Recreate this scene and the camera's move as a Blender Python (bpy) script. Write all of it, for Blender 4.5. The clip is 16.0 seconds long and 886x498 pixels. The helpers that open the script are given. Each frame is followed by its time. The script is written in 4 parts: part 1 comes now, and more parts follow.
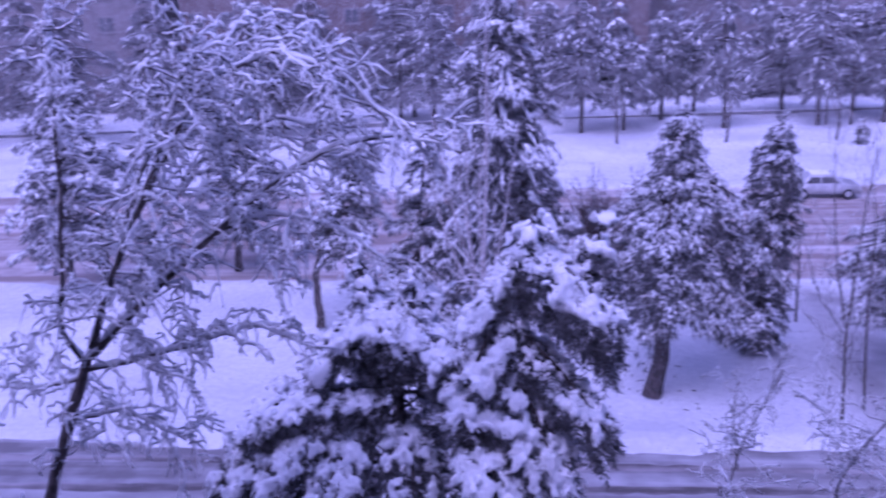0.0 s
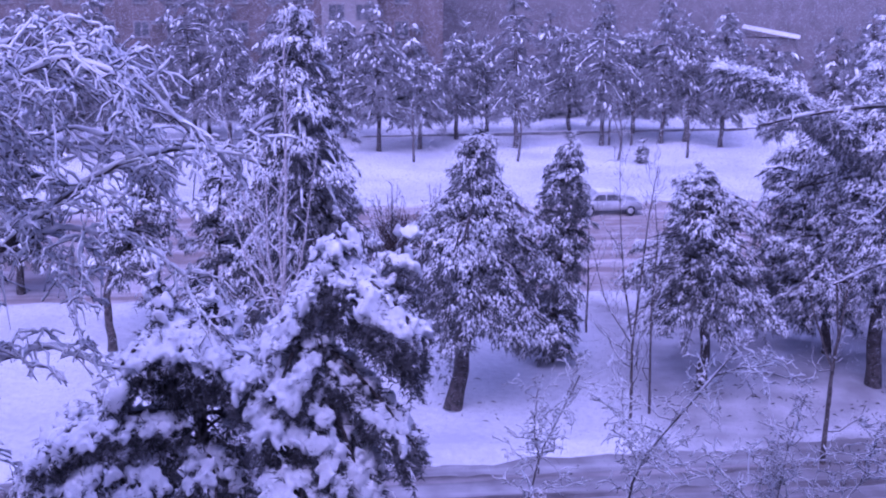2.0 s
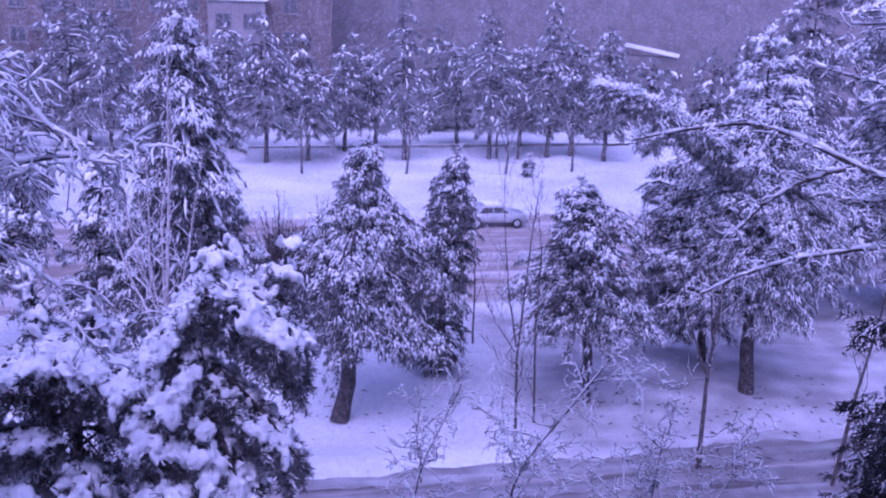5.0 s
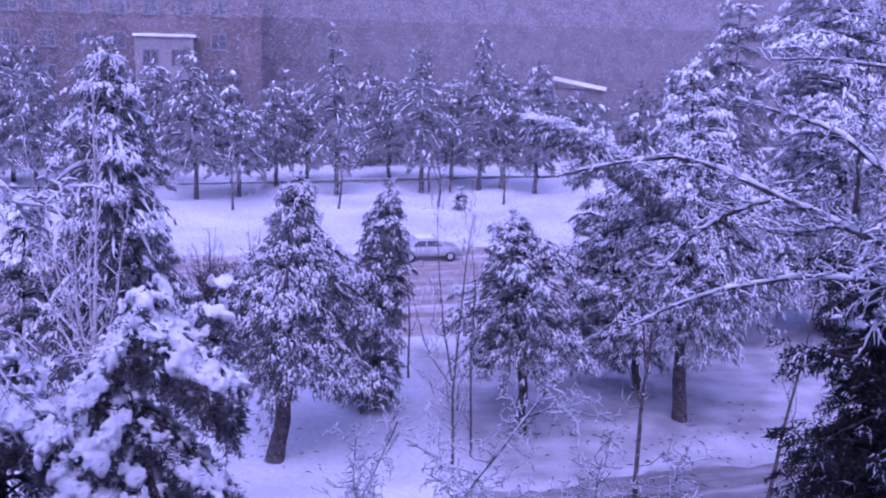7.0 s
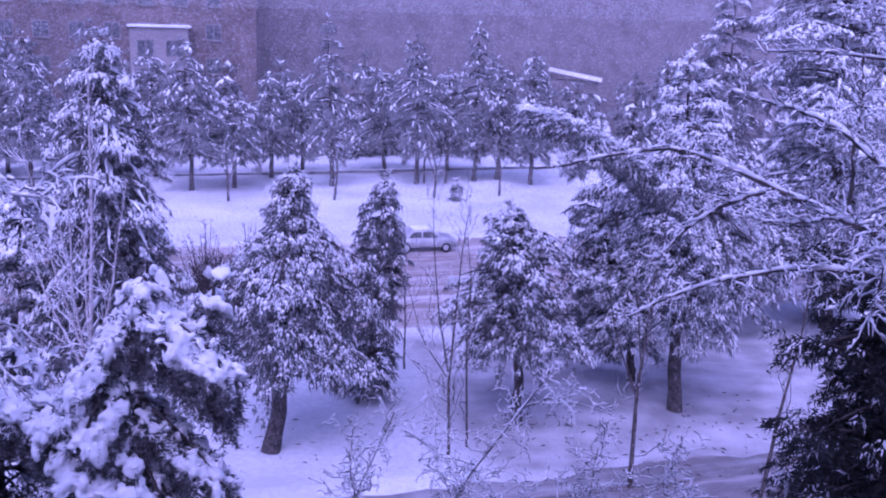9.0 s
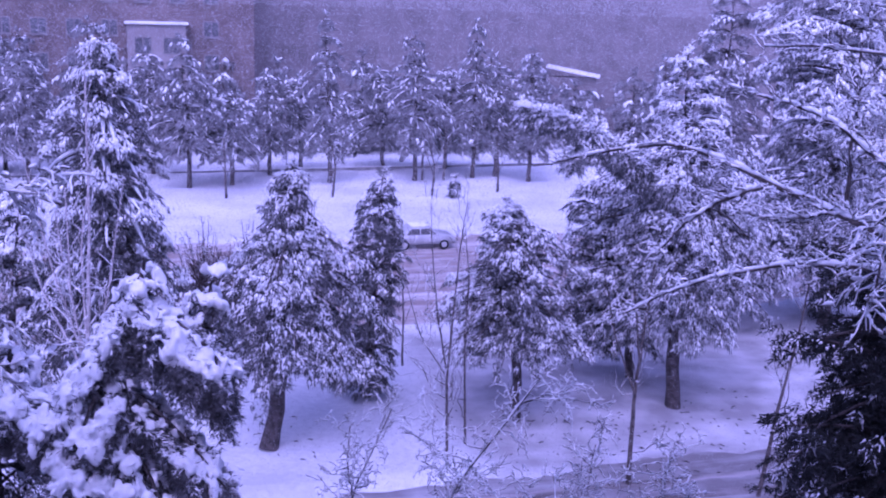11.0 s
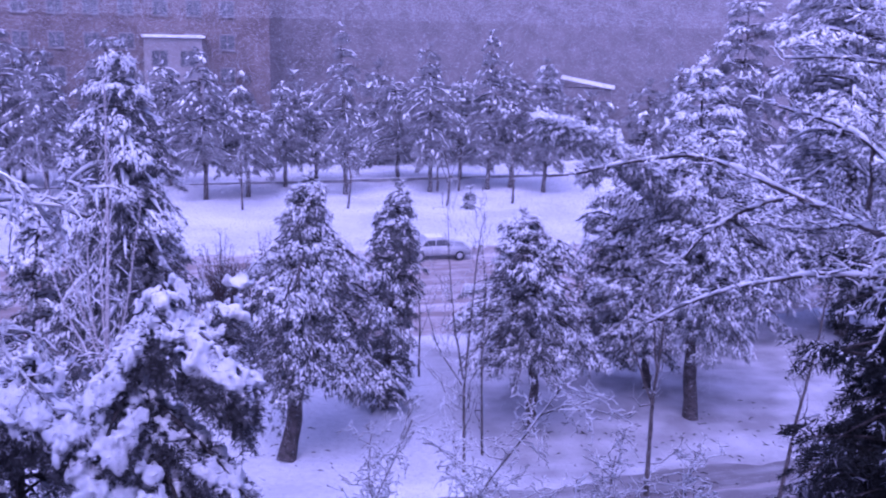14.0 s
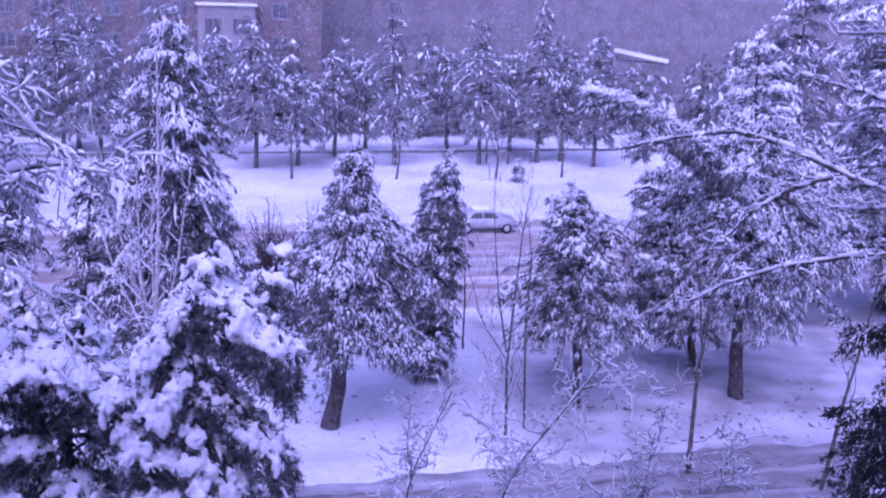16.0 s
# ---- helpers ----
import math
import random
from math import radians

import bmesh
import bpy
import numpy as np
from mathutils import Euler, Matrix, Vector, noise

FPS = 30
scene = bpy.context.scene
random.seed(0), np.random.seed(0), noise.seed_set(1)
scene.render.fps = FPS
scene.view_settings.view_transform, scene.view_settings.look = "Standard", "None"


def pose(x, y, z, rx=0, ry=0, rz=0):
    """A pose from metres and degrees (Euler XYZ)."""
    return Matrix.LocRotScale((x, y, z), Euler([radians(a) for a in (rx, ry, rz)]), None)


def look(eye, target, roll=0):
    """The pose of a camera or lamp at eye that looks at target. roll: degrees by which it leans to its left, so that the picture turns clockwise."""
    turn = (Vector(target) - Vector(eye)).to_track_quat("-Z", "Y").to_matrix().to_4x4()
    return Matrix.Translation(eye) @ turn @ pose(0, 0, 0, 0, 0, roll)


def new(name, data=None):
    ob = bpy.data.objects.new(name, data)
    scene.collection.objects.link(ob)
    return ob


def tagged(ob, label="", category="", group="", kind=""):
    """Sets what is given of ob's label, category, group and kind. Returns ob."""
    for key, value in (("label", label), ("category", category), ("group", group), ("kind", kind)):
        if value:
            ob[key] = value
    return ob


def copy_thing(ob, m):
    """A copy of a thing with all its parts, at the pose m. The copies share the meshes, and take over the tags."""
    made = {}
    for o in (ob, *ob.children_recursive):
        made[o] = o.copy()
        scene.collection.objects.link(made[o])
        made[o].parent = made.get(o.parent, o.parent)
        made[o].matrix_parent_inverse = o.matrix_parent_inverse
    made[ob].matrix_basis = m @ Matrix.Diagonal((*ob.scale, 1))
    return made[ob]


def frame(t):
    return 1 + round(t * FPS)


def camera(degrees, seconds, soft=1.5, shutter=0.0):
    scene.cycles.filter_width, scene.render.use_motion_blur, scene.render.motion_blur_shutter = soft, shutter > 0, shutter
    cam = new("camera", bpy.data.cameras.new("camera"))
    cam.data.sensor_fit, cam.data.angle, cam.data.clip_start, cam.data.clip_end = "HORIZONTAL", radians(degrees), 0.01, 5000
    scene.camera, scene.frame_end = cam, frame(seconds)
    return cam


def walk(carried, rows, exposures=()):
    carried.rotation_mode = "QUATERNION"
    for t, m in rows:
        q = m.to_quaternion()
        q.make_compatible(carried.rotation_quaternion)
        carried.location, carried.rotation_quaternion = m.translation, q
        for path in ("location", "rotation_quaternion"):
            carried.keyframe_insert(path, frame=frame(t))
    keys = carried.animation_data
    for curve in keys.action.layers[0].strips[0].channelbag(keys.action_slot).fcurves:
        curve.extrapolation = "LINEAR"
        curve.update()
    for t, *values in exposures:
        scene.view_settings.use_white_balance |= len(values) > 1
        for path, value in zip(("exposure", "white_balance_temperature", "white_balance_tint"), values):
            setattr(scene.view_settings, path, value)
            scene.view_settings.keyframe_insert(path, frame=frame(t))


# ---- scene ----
cam = camera(46.38, 16.0, soft=2.0, shutter=0.55)
PATH = [
    (0, pose(0.012, 0.116, 14.032, 73.994, 1.946, 20.995)),
    (0.5, pose(-0.015, 0.080, 13.974, 74.051, 1.116, 15.982)),
    (1, pose(-0.032, 0.066, 13.987, 73.411, -0.073, 12.372)),
    (1.5, pose(-0.065, 0.073, 13.957, 74.382, -0.201, 10.276)),
    (2, pose(-0.074, 0.073, 13.966, 74.888, -0.357, 10.059)),
    (2.5, pose(-0.069, 0.074, 13.989, 74.947, -0.528, 8.736)),
    (3, pose(-0.034, 0.011, 13.984, 75.035, -0.614, 7.134)),
    (3.5, pose(0.046, -0.018, 13.960, 74.963, -1.219, 5.941)),
    (6, pose(0.029, -0.016, 14.007, 76.254, -1.632, 3.499)),
    (6.5, pose(0.033, 0.010, 14.018, 76.658, -1.516, 2.537)),
    (7, pose(0.036, 0.015, 14.006, 77.651, -1.779, 0.359)),
    (7.5, pose(0.033, 0.016, 13.981, 77.618, -1.970, 0.154)),
    (8, pose(0.029, 0.007, 13.990, 77.409, -1.936, 0.371)),
    (8.5, pose(0.020, -0.020, 14.019, 77.239, -1.873, 0.202)),
    (11, pose(0.040, 0.004, 14.002, 76.998, -1.731, -0.000)),
    (11.5, pose(0.046, 0.018, 14.004, 76.791, -2.002, -0.133)),
    (12, pose(0.048, -0.008, 14.022, 76.612, -1.731, -0.751)),
    (12.5, pose(0.030, -0.045, 14.024, 77.045, -1.452, -0.836)),
    (13, pose(0.001, -0.083, 14.020, 76.940, -1.497, -1.027)),
    (13.5, pose(-0.022, -0.094, 14.023, 76.776, -1.553, -0.917)),
    (14, pose(-0.038, -0.073, 14.020, 77.597, -1.446, 0.752)),
    (14.5, pose(-0.030, -0.115, 14.012, 77.612, -1.666, 1.961)),
    (15, pose(-0.004, -0.072, 14.011, 75.731, -2.482, 2.652)),
    (15.5, pose(0.018, -0.037, 14.021, 74.820, -2.047, 3.770)),
    (16, pose(0.031, -0.050, 14.022, 75.965, -1.999, 3.614)),
]
walk(cam, PATH, [(0, 0.12, 4430, 68), (1.2, 0.14, 4430, 68), (2.5, 0.24, 4430, 68), (8, 0.26, 4430, 68), (12, 0.34, 4430, 68), (14.5, 0.34, 4430, 68), (15.2, 0.44, 4430, 68), (16, 0.46, 4430, 68)])

# ---------- world and light ----------
world = bpy.data.worlds.new("winter_sky")
scene.world = world
world.use_nodes = True
wn = world.node_tree
sky = wn.nodes.new("ShaderNodeTexSky")
sky.sky_type, sky.sun_disc = "NISHITA", False
sky.sun_elevation, sky.sun_rotation = radians(52), radians(187)
sky.dust_density, sky.air_density, sky.ozone_density = 7.0, 0.7, 0.5
wn.links.new(sky.outputs[0], wn.nodes["Background"].inputs[0])
wn.nodes["Background"].inputs[1].default_value = 0.095
sun = new("sun", bpy.data.lights.new("sun", "SUN"))
sun.data.energy, sun.data.angle, sun.data.color = 0.85, radians(120), (1.0, 0.95, 0.93)
sun.matrix_world = look((0, -32, 40), (4, 0, 0))


# ---------- materials ----------
def material(name, rough=0.8, spec=0.3):
    m = bpy.data.materials.new(name)
    m.use_nodes = True
    b = m.node_tree.nodes["Principled BSDF"]
    b.inputs["Roughness"].default_value = rough
    b.inputs["Specular IOR Level"].default_value = spec
    return m, m.node_tree, b


def noise_mix(nt, b, low, high, scale, detail=4.0, coords="Object", bump=0.0, fine=None, lo=0.35, hi=0.65):
    """Two colours mixed by a large and a fine noise, with relief from the fine one."""
    tc = nt.nodes.new("ShaderNodeTexCoord")
    a = nt.nodes.new("ShaderNodeTexNoise")
    a.inputs["Scale"].default_value, a.inputs["Detail"].default_value = scale, detail
    f = nt.nodes.new("ShaderNodeTexNoise")
    f.inputs["Scale"].default_value, f.inputs["Detail"].default_value = fine or scale * 9, 3.0
    add = nt.nodes.new("ShaderNodeMath")
    add.operation = "MULTIPLY_ADD"
    add.inputs[1].default_value, add.inputs[2].default_value = 0.45, -0.22
    total = nt.nodes.new("ShaderNodeMath")
    ramp = nt.nodes.new("ShaderNodeValToRGB")
    ramp.color_ramp.elements[0].position, ramp.color_ramp.elements[1].position = lo, hi
    ramp.color_ramp.elements[0].color, ramp.color_ramp.elements[1].color = (*low, 1), (*high, 1)
    nt.links.new(tc.outputs[coords], a.inputs["Vector"])
    nt.links.new(tc.outputs[coords], f.inputs["Vector"])
    nt.links.new(f.outputs["Fac"], add.inputs[0])
    nt.links.new(a.outputs["Fac"], total.inputs[0])
    nt.links.new(add.outputs[0], total.inputs[1])
    nt.links.new(total.outputs[0], ramp.inputs[0])
    nt.links.new(ramp.outputs[0], b.inputs["Base Color"])
    if bump:
        bp = nt.nodes.new("ShaderNodeBump")
        bp.inputs["Strength"].default_value, bp.inputs["Distance"].default_value = bump, 0.05
        nt.links.new(f.outputs["Fac"], bp.inputs["Height"])
        nt.links.new(bp.outputs[0], b.inputs["Normal"])
    return ramp


def simple(name, low, high, scale, rough=0.8, bump=0.3, fine=None, spec=0.3):
    m, nt, b = material(name, rough, spec)
    noise_mix(nt, b, low, high, scale, bump=bump, fine=fine)
    return m


SNOW = simple("fresh_snow", (0.78, 0.79, 0.82), (0.88, 0.88, 0.89), 1.2, 0.7, 0.35, 14.0)
SNOW_HAZE = simple("hazed_snow", (0.56, 0.56, 0.59), (0.84, 0.84, 0.86), 0.16, 0.75, 0.6, 4.0)
NEEDLES_DARK = simple("fir_needles", (0.018, 0.02, 0.02), (0.042, 0.044, 0.042), 1.5, 0.75, 0.0)
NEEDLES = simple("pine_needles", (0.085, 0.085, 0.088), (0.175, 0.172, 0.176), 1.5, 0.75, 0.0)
# Rimed needles, lightened further so the colour also imitates haze.
NEEDLES_RIME_HAZE = simple("rimed_hazy_needles", (0.13, 0.13, 0.137), (0.24, 0.24, 0.25), 1.2, 0.8, 0.0)
# Pale needles for far trees: haze put into the base colour.
NEEDLES_HAZE = simple("haze_needles", (0.165, 0.16, 0.17), (0.27, 0.265, 0.275), 0.6, 0.85, 0.0)
BARK = simple("pine_bark", (0.04, 0.034, 0.033), (0.125, 0.105, 0.1), 5.0, 0.9, 0.8, 30.0)
BARK_GREY = simple("grey_bark", (0.05, 0.042, 0.04), (0.15, 0.125, 0.115), 6.0, 0.85, 0.5, 40.0)
TWIG = simple("bare_twigs", (0.07, 0.05, 0.05), (0.16, 0.12, 0.11), 3.0, 0.85, 0.0)
PLASTER = simple("pink_plaster", (0.135, 0.105, 0.1), (0.2, 0.16, 0.15), 0.5, 0.9, 0.3, 8.0)
PLASTER_PALE = simple("pale_plaster", (0.25, 0.22, 0.215), (0.33, 0.295, 0.285), 0.5, 0.9, 0.3, 8.0)
# Flat grey for distant walls, with the haze mixed into the plaster colour.
PLASTER_HAZE = simple("hazed_plaster", (0.165, 0.145, 0.145), (0.225, 0.2, 0.2), 0.5, 0.9, 0.3, 8.0)
DARK_GLASS = simple("window_glass", (0.07, 0.07, 0.075), (0.11, 0.11, 0.12), 0.7, 0.3, 0.0, spec=0.6)
# Frames kept near the wall tone, a low contrast painted for haze.
FRAME_HAZE = simple("hazed_frame_paint", (0.22, 0.195, 0.19), (0.28, 0.255, 0.25), 2.0, 0.6, 0.1)
KERB = simple("kerb_stone", (0.16, 0.15, 0.15), (0.3, 0.29, 0.29), 2.0, 0.9, 0.4)
CAR_PAINT = simple("silver_paint", (0.34, 0.34, 0.36), (0.46, 0.46, 0.48), 1.5, 0.35, 0.0, spec=0.5)
RUBBER = simple("tyre_rubber", (0.015, 0.015, 0.016), (0.04, 0.04, 0.042), 6.0, 0.85, 0.2)
CHROME = simple("wheel_metal", (0.35, 0.35, 0.36), (0.5, 0.5, 0.5), 4.0, 0.35, 0.0, spec=0.6)


# Half-transparent flakes; in mass they act as the haze.
FLAKE, _nt, _b = material("haze_flakes", 0.8, 0.2)
_b.inputs["Base Color"].default_value = (0.86, 0.86, 0.88, 1)
_b.inputs["Alpha"].default_value = 0.45


def slush_material(name, stripes, dirty, clean, along):
    """Trodden snow whose ruts run along the road's own x axis."""
    m, nt, b = material(name, 0.55, 0.4)
    tc = nt.nodes.new("ShaderNodeTexCoord")
    mp = nt.nodes.new("ShaderNodeMapping")
    mp.inputs["Scale"].default_value = (along, 1, 1)
    nt.links.new(tc.outputs["Object"], mp.inputs["Vector"])
    n1 = nt.nodes.new("ShaderNodeTexNoise")
    n1.inputs["Scale"].default_value, n1.inputs["Detail"].default_value = stripes, 5
    nt.links.new(mp.outputs[0], n1.inputs["Vector"])
    n2 = nt.nodes.new("ShaderNodeTexNoise")
    n2.inputs["Scale"].default_value, n2.inputs["Detail"].default_value = 1.1, 6
    nt.links.new(tc.outputs["Object"], n2.inputs["Vector"])
    mix = nt.nodes.new("ShaderNodeMath")
    mix.operation = "MULTIPLY_ADD"
    mix.inputs[1].default_value, mix.inputs[2].default_value = 0.4, -0.2
    total = nt.nodes.new("ShaderNodeMath")
    nt.links.new(n2.outputs["Fac"], mix.inputs[0])
    nt.links.new(mix.outputs[0], total.inputs[0])
    nt.links.new(n1.outputs["Fac"], total.inputs[1])
    ramp = nt.nodes.new("ShaderNodeValToRGB")
    ramp.color_ramp.elements[0].position, ramp.color_ramp.elements[1].position = 0.40, 0.66
    ramp.color_ramp.elements[0].color, ramp.color_ramp.elements[1].color = (*dirty, 1), (*clean, 1)
    nt.links.new(total.outputs[0], ramp.inputs[0])
    nt.links.new(ramp.outputs[0], b.inputs["Base Color"])
    bp = nt.nodes.new("ShaderNodeBump")
    bp.inputs["Strength"].default_value, bp.inputs["Distance"].default_value = 0.5, 0.06
    nt.links.new(total.outputs[0], bp.inputs["Height"])
    nt.links.new(bp.outputs[0], b.inputs["Normal"])
    return m


SLUSH_FAR = slush_material("road_slush", 0.9, (0.28, 0.22, 0.195), (0.6, 0.55, 0.545), 0.04)
SLUSH_NEAR = slush_material("lane_slush", 1.1, (0.19, 0.175, 0.175), (0.45, 0.44, 0.45), 0.04)
RUT = slush_material("rut_slush", 1.6, (0.11, 0.095, 0.09), (0.36, 0.33, 0.33), 0.1)


def ground_material():
    """Fresh snow; between the lane and the street it is thin and trodden past the clean path across."""
    m, nt, b = material("park_snow", 0.75, 0.3)
    ramp = noise_mix(nt, b, (0.54, 0.54, 0.57), (0.74, 0.74, 0.76), 0.16, bump=0.6, fine=4.0)
    thin = nt.nodes.new("ShaderNodeValToRGB")
    thin.color_ramp.elements[0].position, thin.color_ramp.elements[1].position = 0.36, 0.68
    thin.color_ramp.elements[0].color, thin.color_ramp.elements[1].color = (0.31, 0.295, 0.30, 1), (0.58, 0.57, 0.59, 1)
    tc = nt.nodes.new("ShaderNodeTexCoord")
    patch = nt.nodes.new("ShaderNodeTexNoise")
    patch.inputs["Scale"].default_value, patch.inputs["Detail"].default_value = 0.55, 7
    nt.links.new(tc.outputs["Object"], patch.inputs["Vector"])
    nt.links.new(patch.outputs["Fac"], thin.inputs[0])
    mp = nt.nodes.new("ShaderNodeMapping")
    mp.inputs["Rotation"].default_value = (0, 0, -radians(16))
    nt.links.new(tc.outputs["Object"], mp.inputs["Vector"])
    sep = nt.nodes.new("ShaderNodeSeparateXYZ")
    nt.links.new(mp.outputs[0], sep.inputs[0])

    def band(socket, centre, half, soft):
        d = nt.nodes.new("ShaderNodeMath")
        d.operation = "SUBTRACT"
        d.inputs[1].default_value = centre
        nt.links.new(socket, d.inputs[0])
        ab = nt.nodes.new("ShaderNodeMath")
        ab.operation = "ABSOLUTE"
        nt.links.new(d.outputs[0], ab.inputs[0])
        wob = nt.nodes.new("ShaderNodeMath")
        wob.operation = "MULTIPLY_ADD"
        wob.inputs[1].default_value = soft * 2
        nt.links.new(patch.outputs["Fac"], wob.inputs[0])
        nt.links.new(ab.outputs[0], wob.inputs[2])
        r = nt.nodes.new("ShaderNodeMapRange")
        r.interpolation_type = "SMOOTHSTEP"
        r.inputs["From Min"].default_value, r.inputs["From Max"].default_value = half + soft * 2, half
        nt.links.new(wob.outputs[0], r.inputs["Value"])
        return r.outputs[0]

    park, lawn, path = band(sep.outputs[1], 35.0, 7.6, 1.0), band(sep.outputs[1], 8.0, 13.0, 0.8), band(sep.outputs[0], -30.0, 40.0, 1.2)
    clear = nt.nodes.new("ShaderNodeMath")
    clear.operation = "SUBTRACT"
    clear.use_clamp = True
    both = nt.nodes.new("ShaderNodeMath")
    both.operation = "MAXIMUM"
    nt.links.new(park, clear.inputs[0])
    nt.links.new(path, clear.inputs[1])
    nt.links.new(clear.outputs[0], both.inputs[0])
    nt.links.new(lawn, both.inputs[1])
    mix = nt.nodes.new("ShaderNodeMix")
    mix.data_type = "RGBA"
    nt.links.new(both.outputs[0], mix.inputs[0])
    nt.links.new(ramp.outputs[0], mix.inputs[6])
    nt.links.new(thin.outputs[0], mix.inputs[7])
    nt.links.new(mix.outputs[2], b.inputs["Base Color"])
    return m


PARK_SNOW = ground_material()
BIRCH = simple("birch_bark", (0.3, 0.27, 0.27), (0.55, 0.51, 0.5), 4.0, 0.8, 0.3)


# ---------- mesh helpers ----------
def mesh_of(name, verts, faces, mat, smooth=True):
    """A mesh from arrays: verts (n, 3), faces (m, 3 or 4)."""
    verts, faces = np.asarray(verts, np.float32), np.asarray(faces, np.int32)
    me = bpy.data.meshes.new(name)
    me.vertices.add(len(verts))
    me.vertices.foreach_set("co", verts.ravel())
    k = faces.shape[1]
    me.loops.add(faces.size)
    me.loops.foreach_set("vertex_index", faces.ravel())
    me.polygons.add(len(faces))
    me.polygons.foreach_set("loop_start", np.arange(len(faces), dtype=np.int32) * k)
    me.polygons.foreach_set("use_smooth", np.full(len(faces), smooth))
    me.update(calc_edges=True)
    me.materials.append(mat)
    return me


def link(name, me, parent=None, label=""):
    ob = new(name, me)
    if parent is not None:
        ob.parent = parent
    return tagged(ob, label)


def part(name, bm, mat, parent, label="", smooth=False):
    me = bpy.data.meshes.new(name)
    bm.to_mesh(me)
    bm.free()
    me.materials.append(mat)
    if smooth:
        me.polygons.foreach_set("use_smooth", [True] * len(me.polygons))
    return link(name, me, parent, label)


def box_bm(x0, y0, z0, x1, y1, z1, bevel=0.0):
    bm = bmesh.new()
    bmesh.ops.create_cube(bm, size=1)
    for v in bm.verts:
        v.co = ((x0 + x1) / 2 + v.co.x * (x1 - x0), (y0 + y1) / 2 + v.co.y * (y1 - y0), (z0 + z1) / 2 + v.co.z * (z1 - z0))
    if bevel:
        bmesh.ops.bevel(bm, geom=bm.edges[:], offset=bevel, segments=2, affect="EDGES")
    return bm


def thing(name, x, y, z=0.0, turn=0.0):
    ob = new(name)
    ob.matrix_world = pose(x, y, z, 0, 0, turn)
    return ob


def unit(v):
    return v / np.maximum(np.linalg.norm(v, axis=-1, keepdims=True), 1e-9)


def tubes(P, R, sides=5, lift=None):
    """Tubes along polylines P (n, k, 3) with radii R (n, k). lift: how far they sit above the line, in radii."""
    P, R = np.asarray(P, float), np.asarray(R, float)
    n, k, _ = P.shape
    t = unit(np.gradient(P, axis=1))
    ref = np.where(np.abs(t[..., 2:3]) > 0.9, np.array([1.0, 0, 0]), np.array([0, 0, 1.0]))
    u = unit(np.cross(t, ref))
    w = np.cross(u, t)
    if lift is not None:
        P = P + np.array([0, 0, 1.0]) * (R * lift)[..., None]
    ang = np.arange(sides) * 2 * np.pi / sides
    ring = u[:, :, None] * np.cos(ang)[None, None, :, None] + w[:, :, None] * np.sin(ang)[None, None, :, None]
    verts = (P[:, :, None] + ring * R[:, :, None, None]).reshape(-1, 3)
    i, j, s = np.meshgrid(np.arange(n), np.arange(k - 1), np.arange(sides), indexing="ij")
    a = (i * k + j) * sides + s
    b = (i * k + j) * sides + (s + 1) % sides
    faces = np.stack([a, b, b + sides, a + sides], -1).reshape(-1, 4)
    return verts, faces


def joined(chunks):
    vs, fs, base = [], [], 0
    for v, f in chunks:
        vs.append(v)
        fs.append(f + base)
        base += len(v)
    return np.concatenate(vs), np.concatenate(fs)


def resample(points, k):
    p = np.asarray(points, float)
    d = np.concatenate([[0], np.cumsum(np.linalg.norm(np.diff(p, axis=0), axis=1))])
    s = np.linspace(0, d[-1], k)
    q = np.stack([np.interp(s, d, p[:, i]) for i in range(3)], 1)
    for _ in range(2):
        q[1:-1] = (q[:-2] + 2 * q[1:-1] + q[2:]) / 4
    return q


def blob_templates(level, count, rng, wide=0.22, tall=0.17, long=0.58):
    """Lumps of snow that lie along +x, thick in the middle and drooping at the tip."""
    bm = bmesh.new()
    bmesh.ops.create_icosphere(bm, subdivisions=level, radius=1)
    v0 = np.array([v.co[:] for v in bm.verts])
    f0 = np.array([[v.index for v in f.verts] for f in bm.faces])
    bm.free()
    out = []
    for _ in range(count):
        k = rng.normal(size=(4, 3)) * 2.2
        ph = rng.uniform(0, 6.28, 4)
        lump = 1 + 0.2 * np.sin(v0 @ k.T + ph).sum(1)
        v = v0 * lump[:, None] * [long, wide * rng.uniform(0.75, 1.25), tall * rng.uniform(0.8, 1.2)]
        v[:, 0] += 0.45
        v[:, 2] -= 0.3 * np.maximum(v[:, 0], 0) ** 2
        v[:, 2] = np.where(v[:, 2] < -0.02, v[:, 2] * 0.6, v[:, 2])
        out.append(v)
    return np.array(out), f0


def tuft_templates(blades, count, rng, width=0.055):
    """Bunches of needle blades that fan out along +x and hang a little."""
    out = []
    for _ in range(count):
        vs = []
        for _b in range(blades):
            yaw, tip = rng.normal(0, 0.75), rng.uniform(-0.75, 0.18)
            d = np.array([math.cos(yaw) * math.cos(tip), math.sin(yaw) * math.cos(tip), math.sin(tip)])
            o = np.array([rng.uniform(-0.1, 0.7), rng.normal(0, 0.13), rng.uniform(-0.12, 0.02)])
            ln = rng.uniform(0.35, 0.75)
            side = unit(np.cross(d, rng.normal(size=3))) * width
            vs += [o - side, o + side, o + d * ln + [0, 0, -0.12 * ln]]
        out.append(vs)
    return np.array(out), np.arange(blades * 3).reshape(-1, 3)


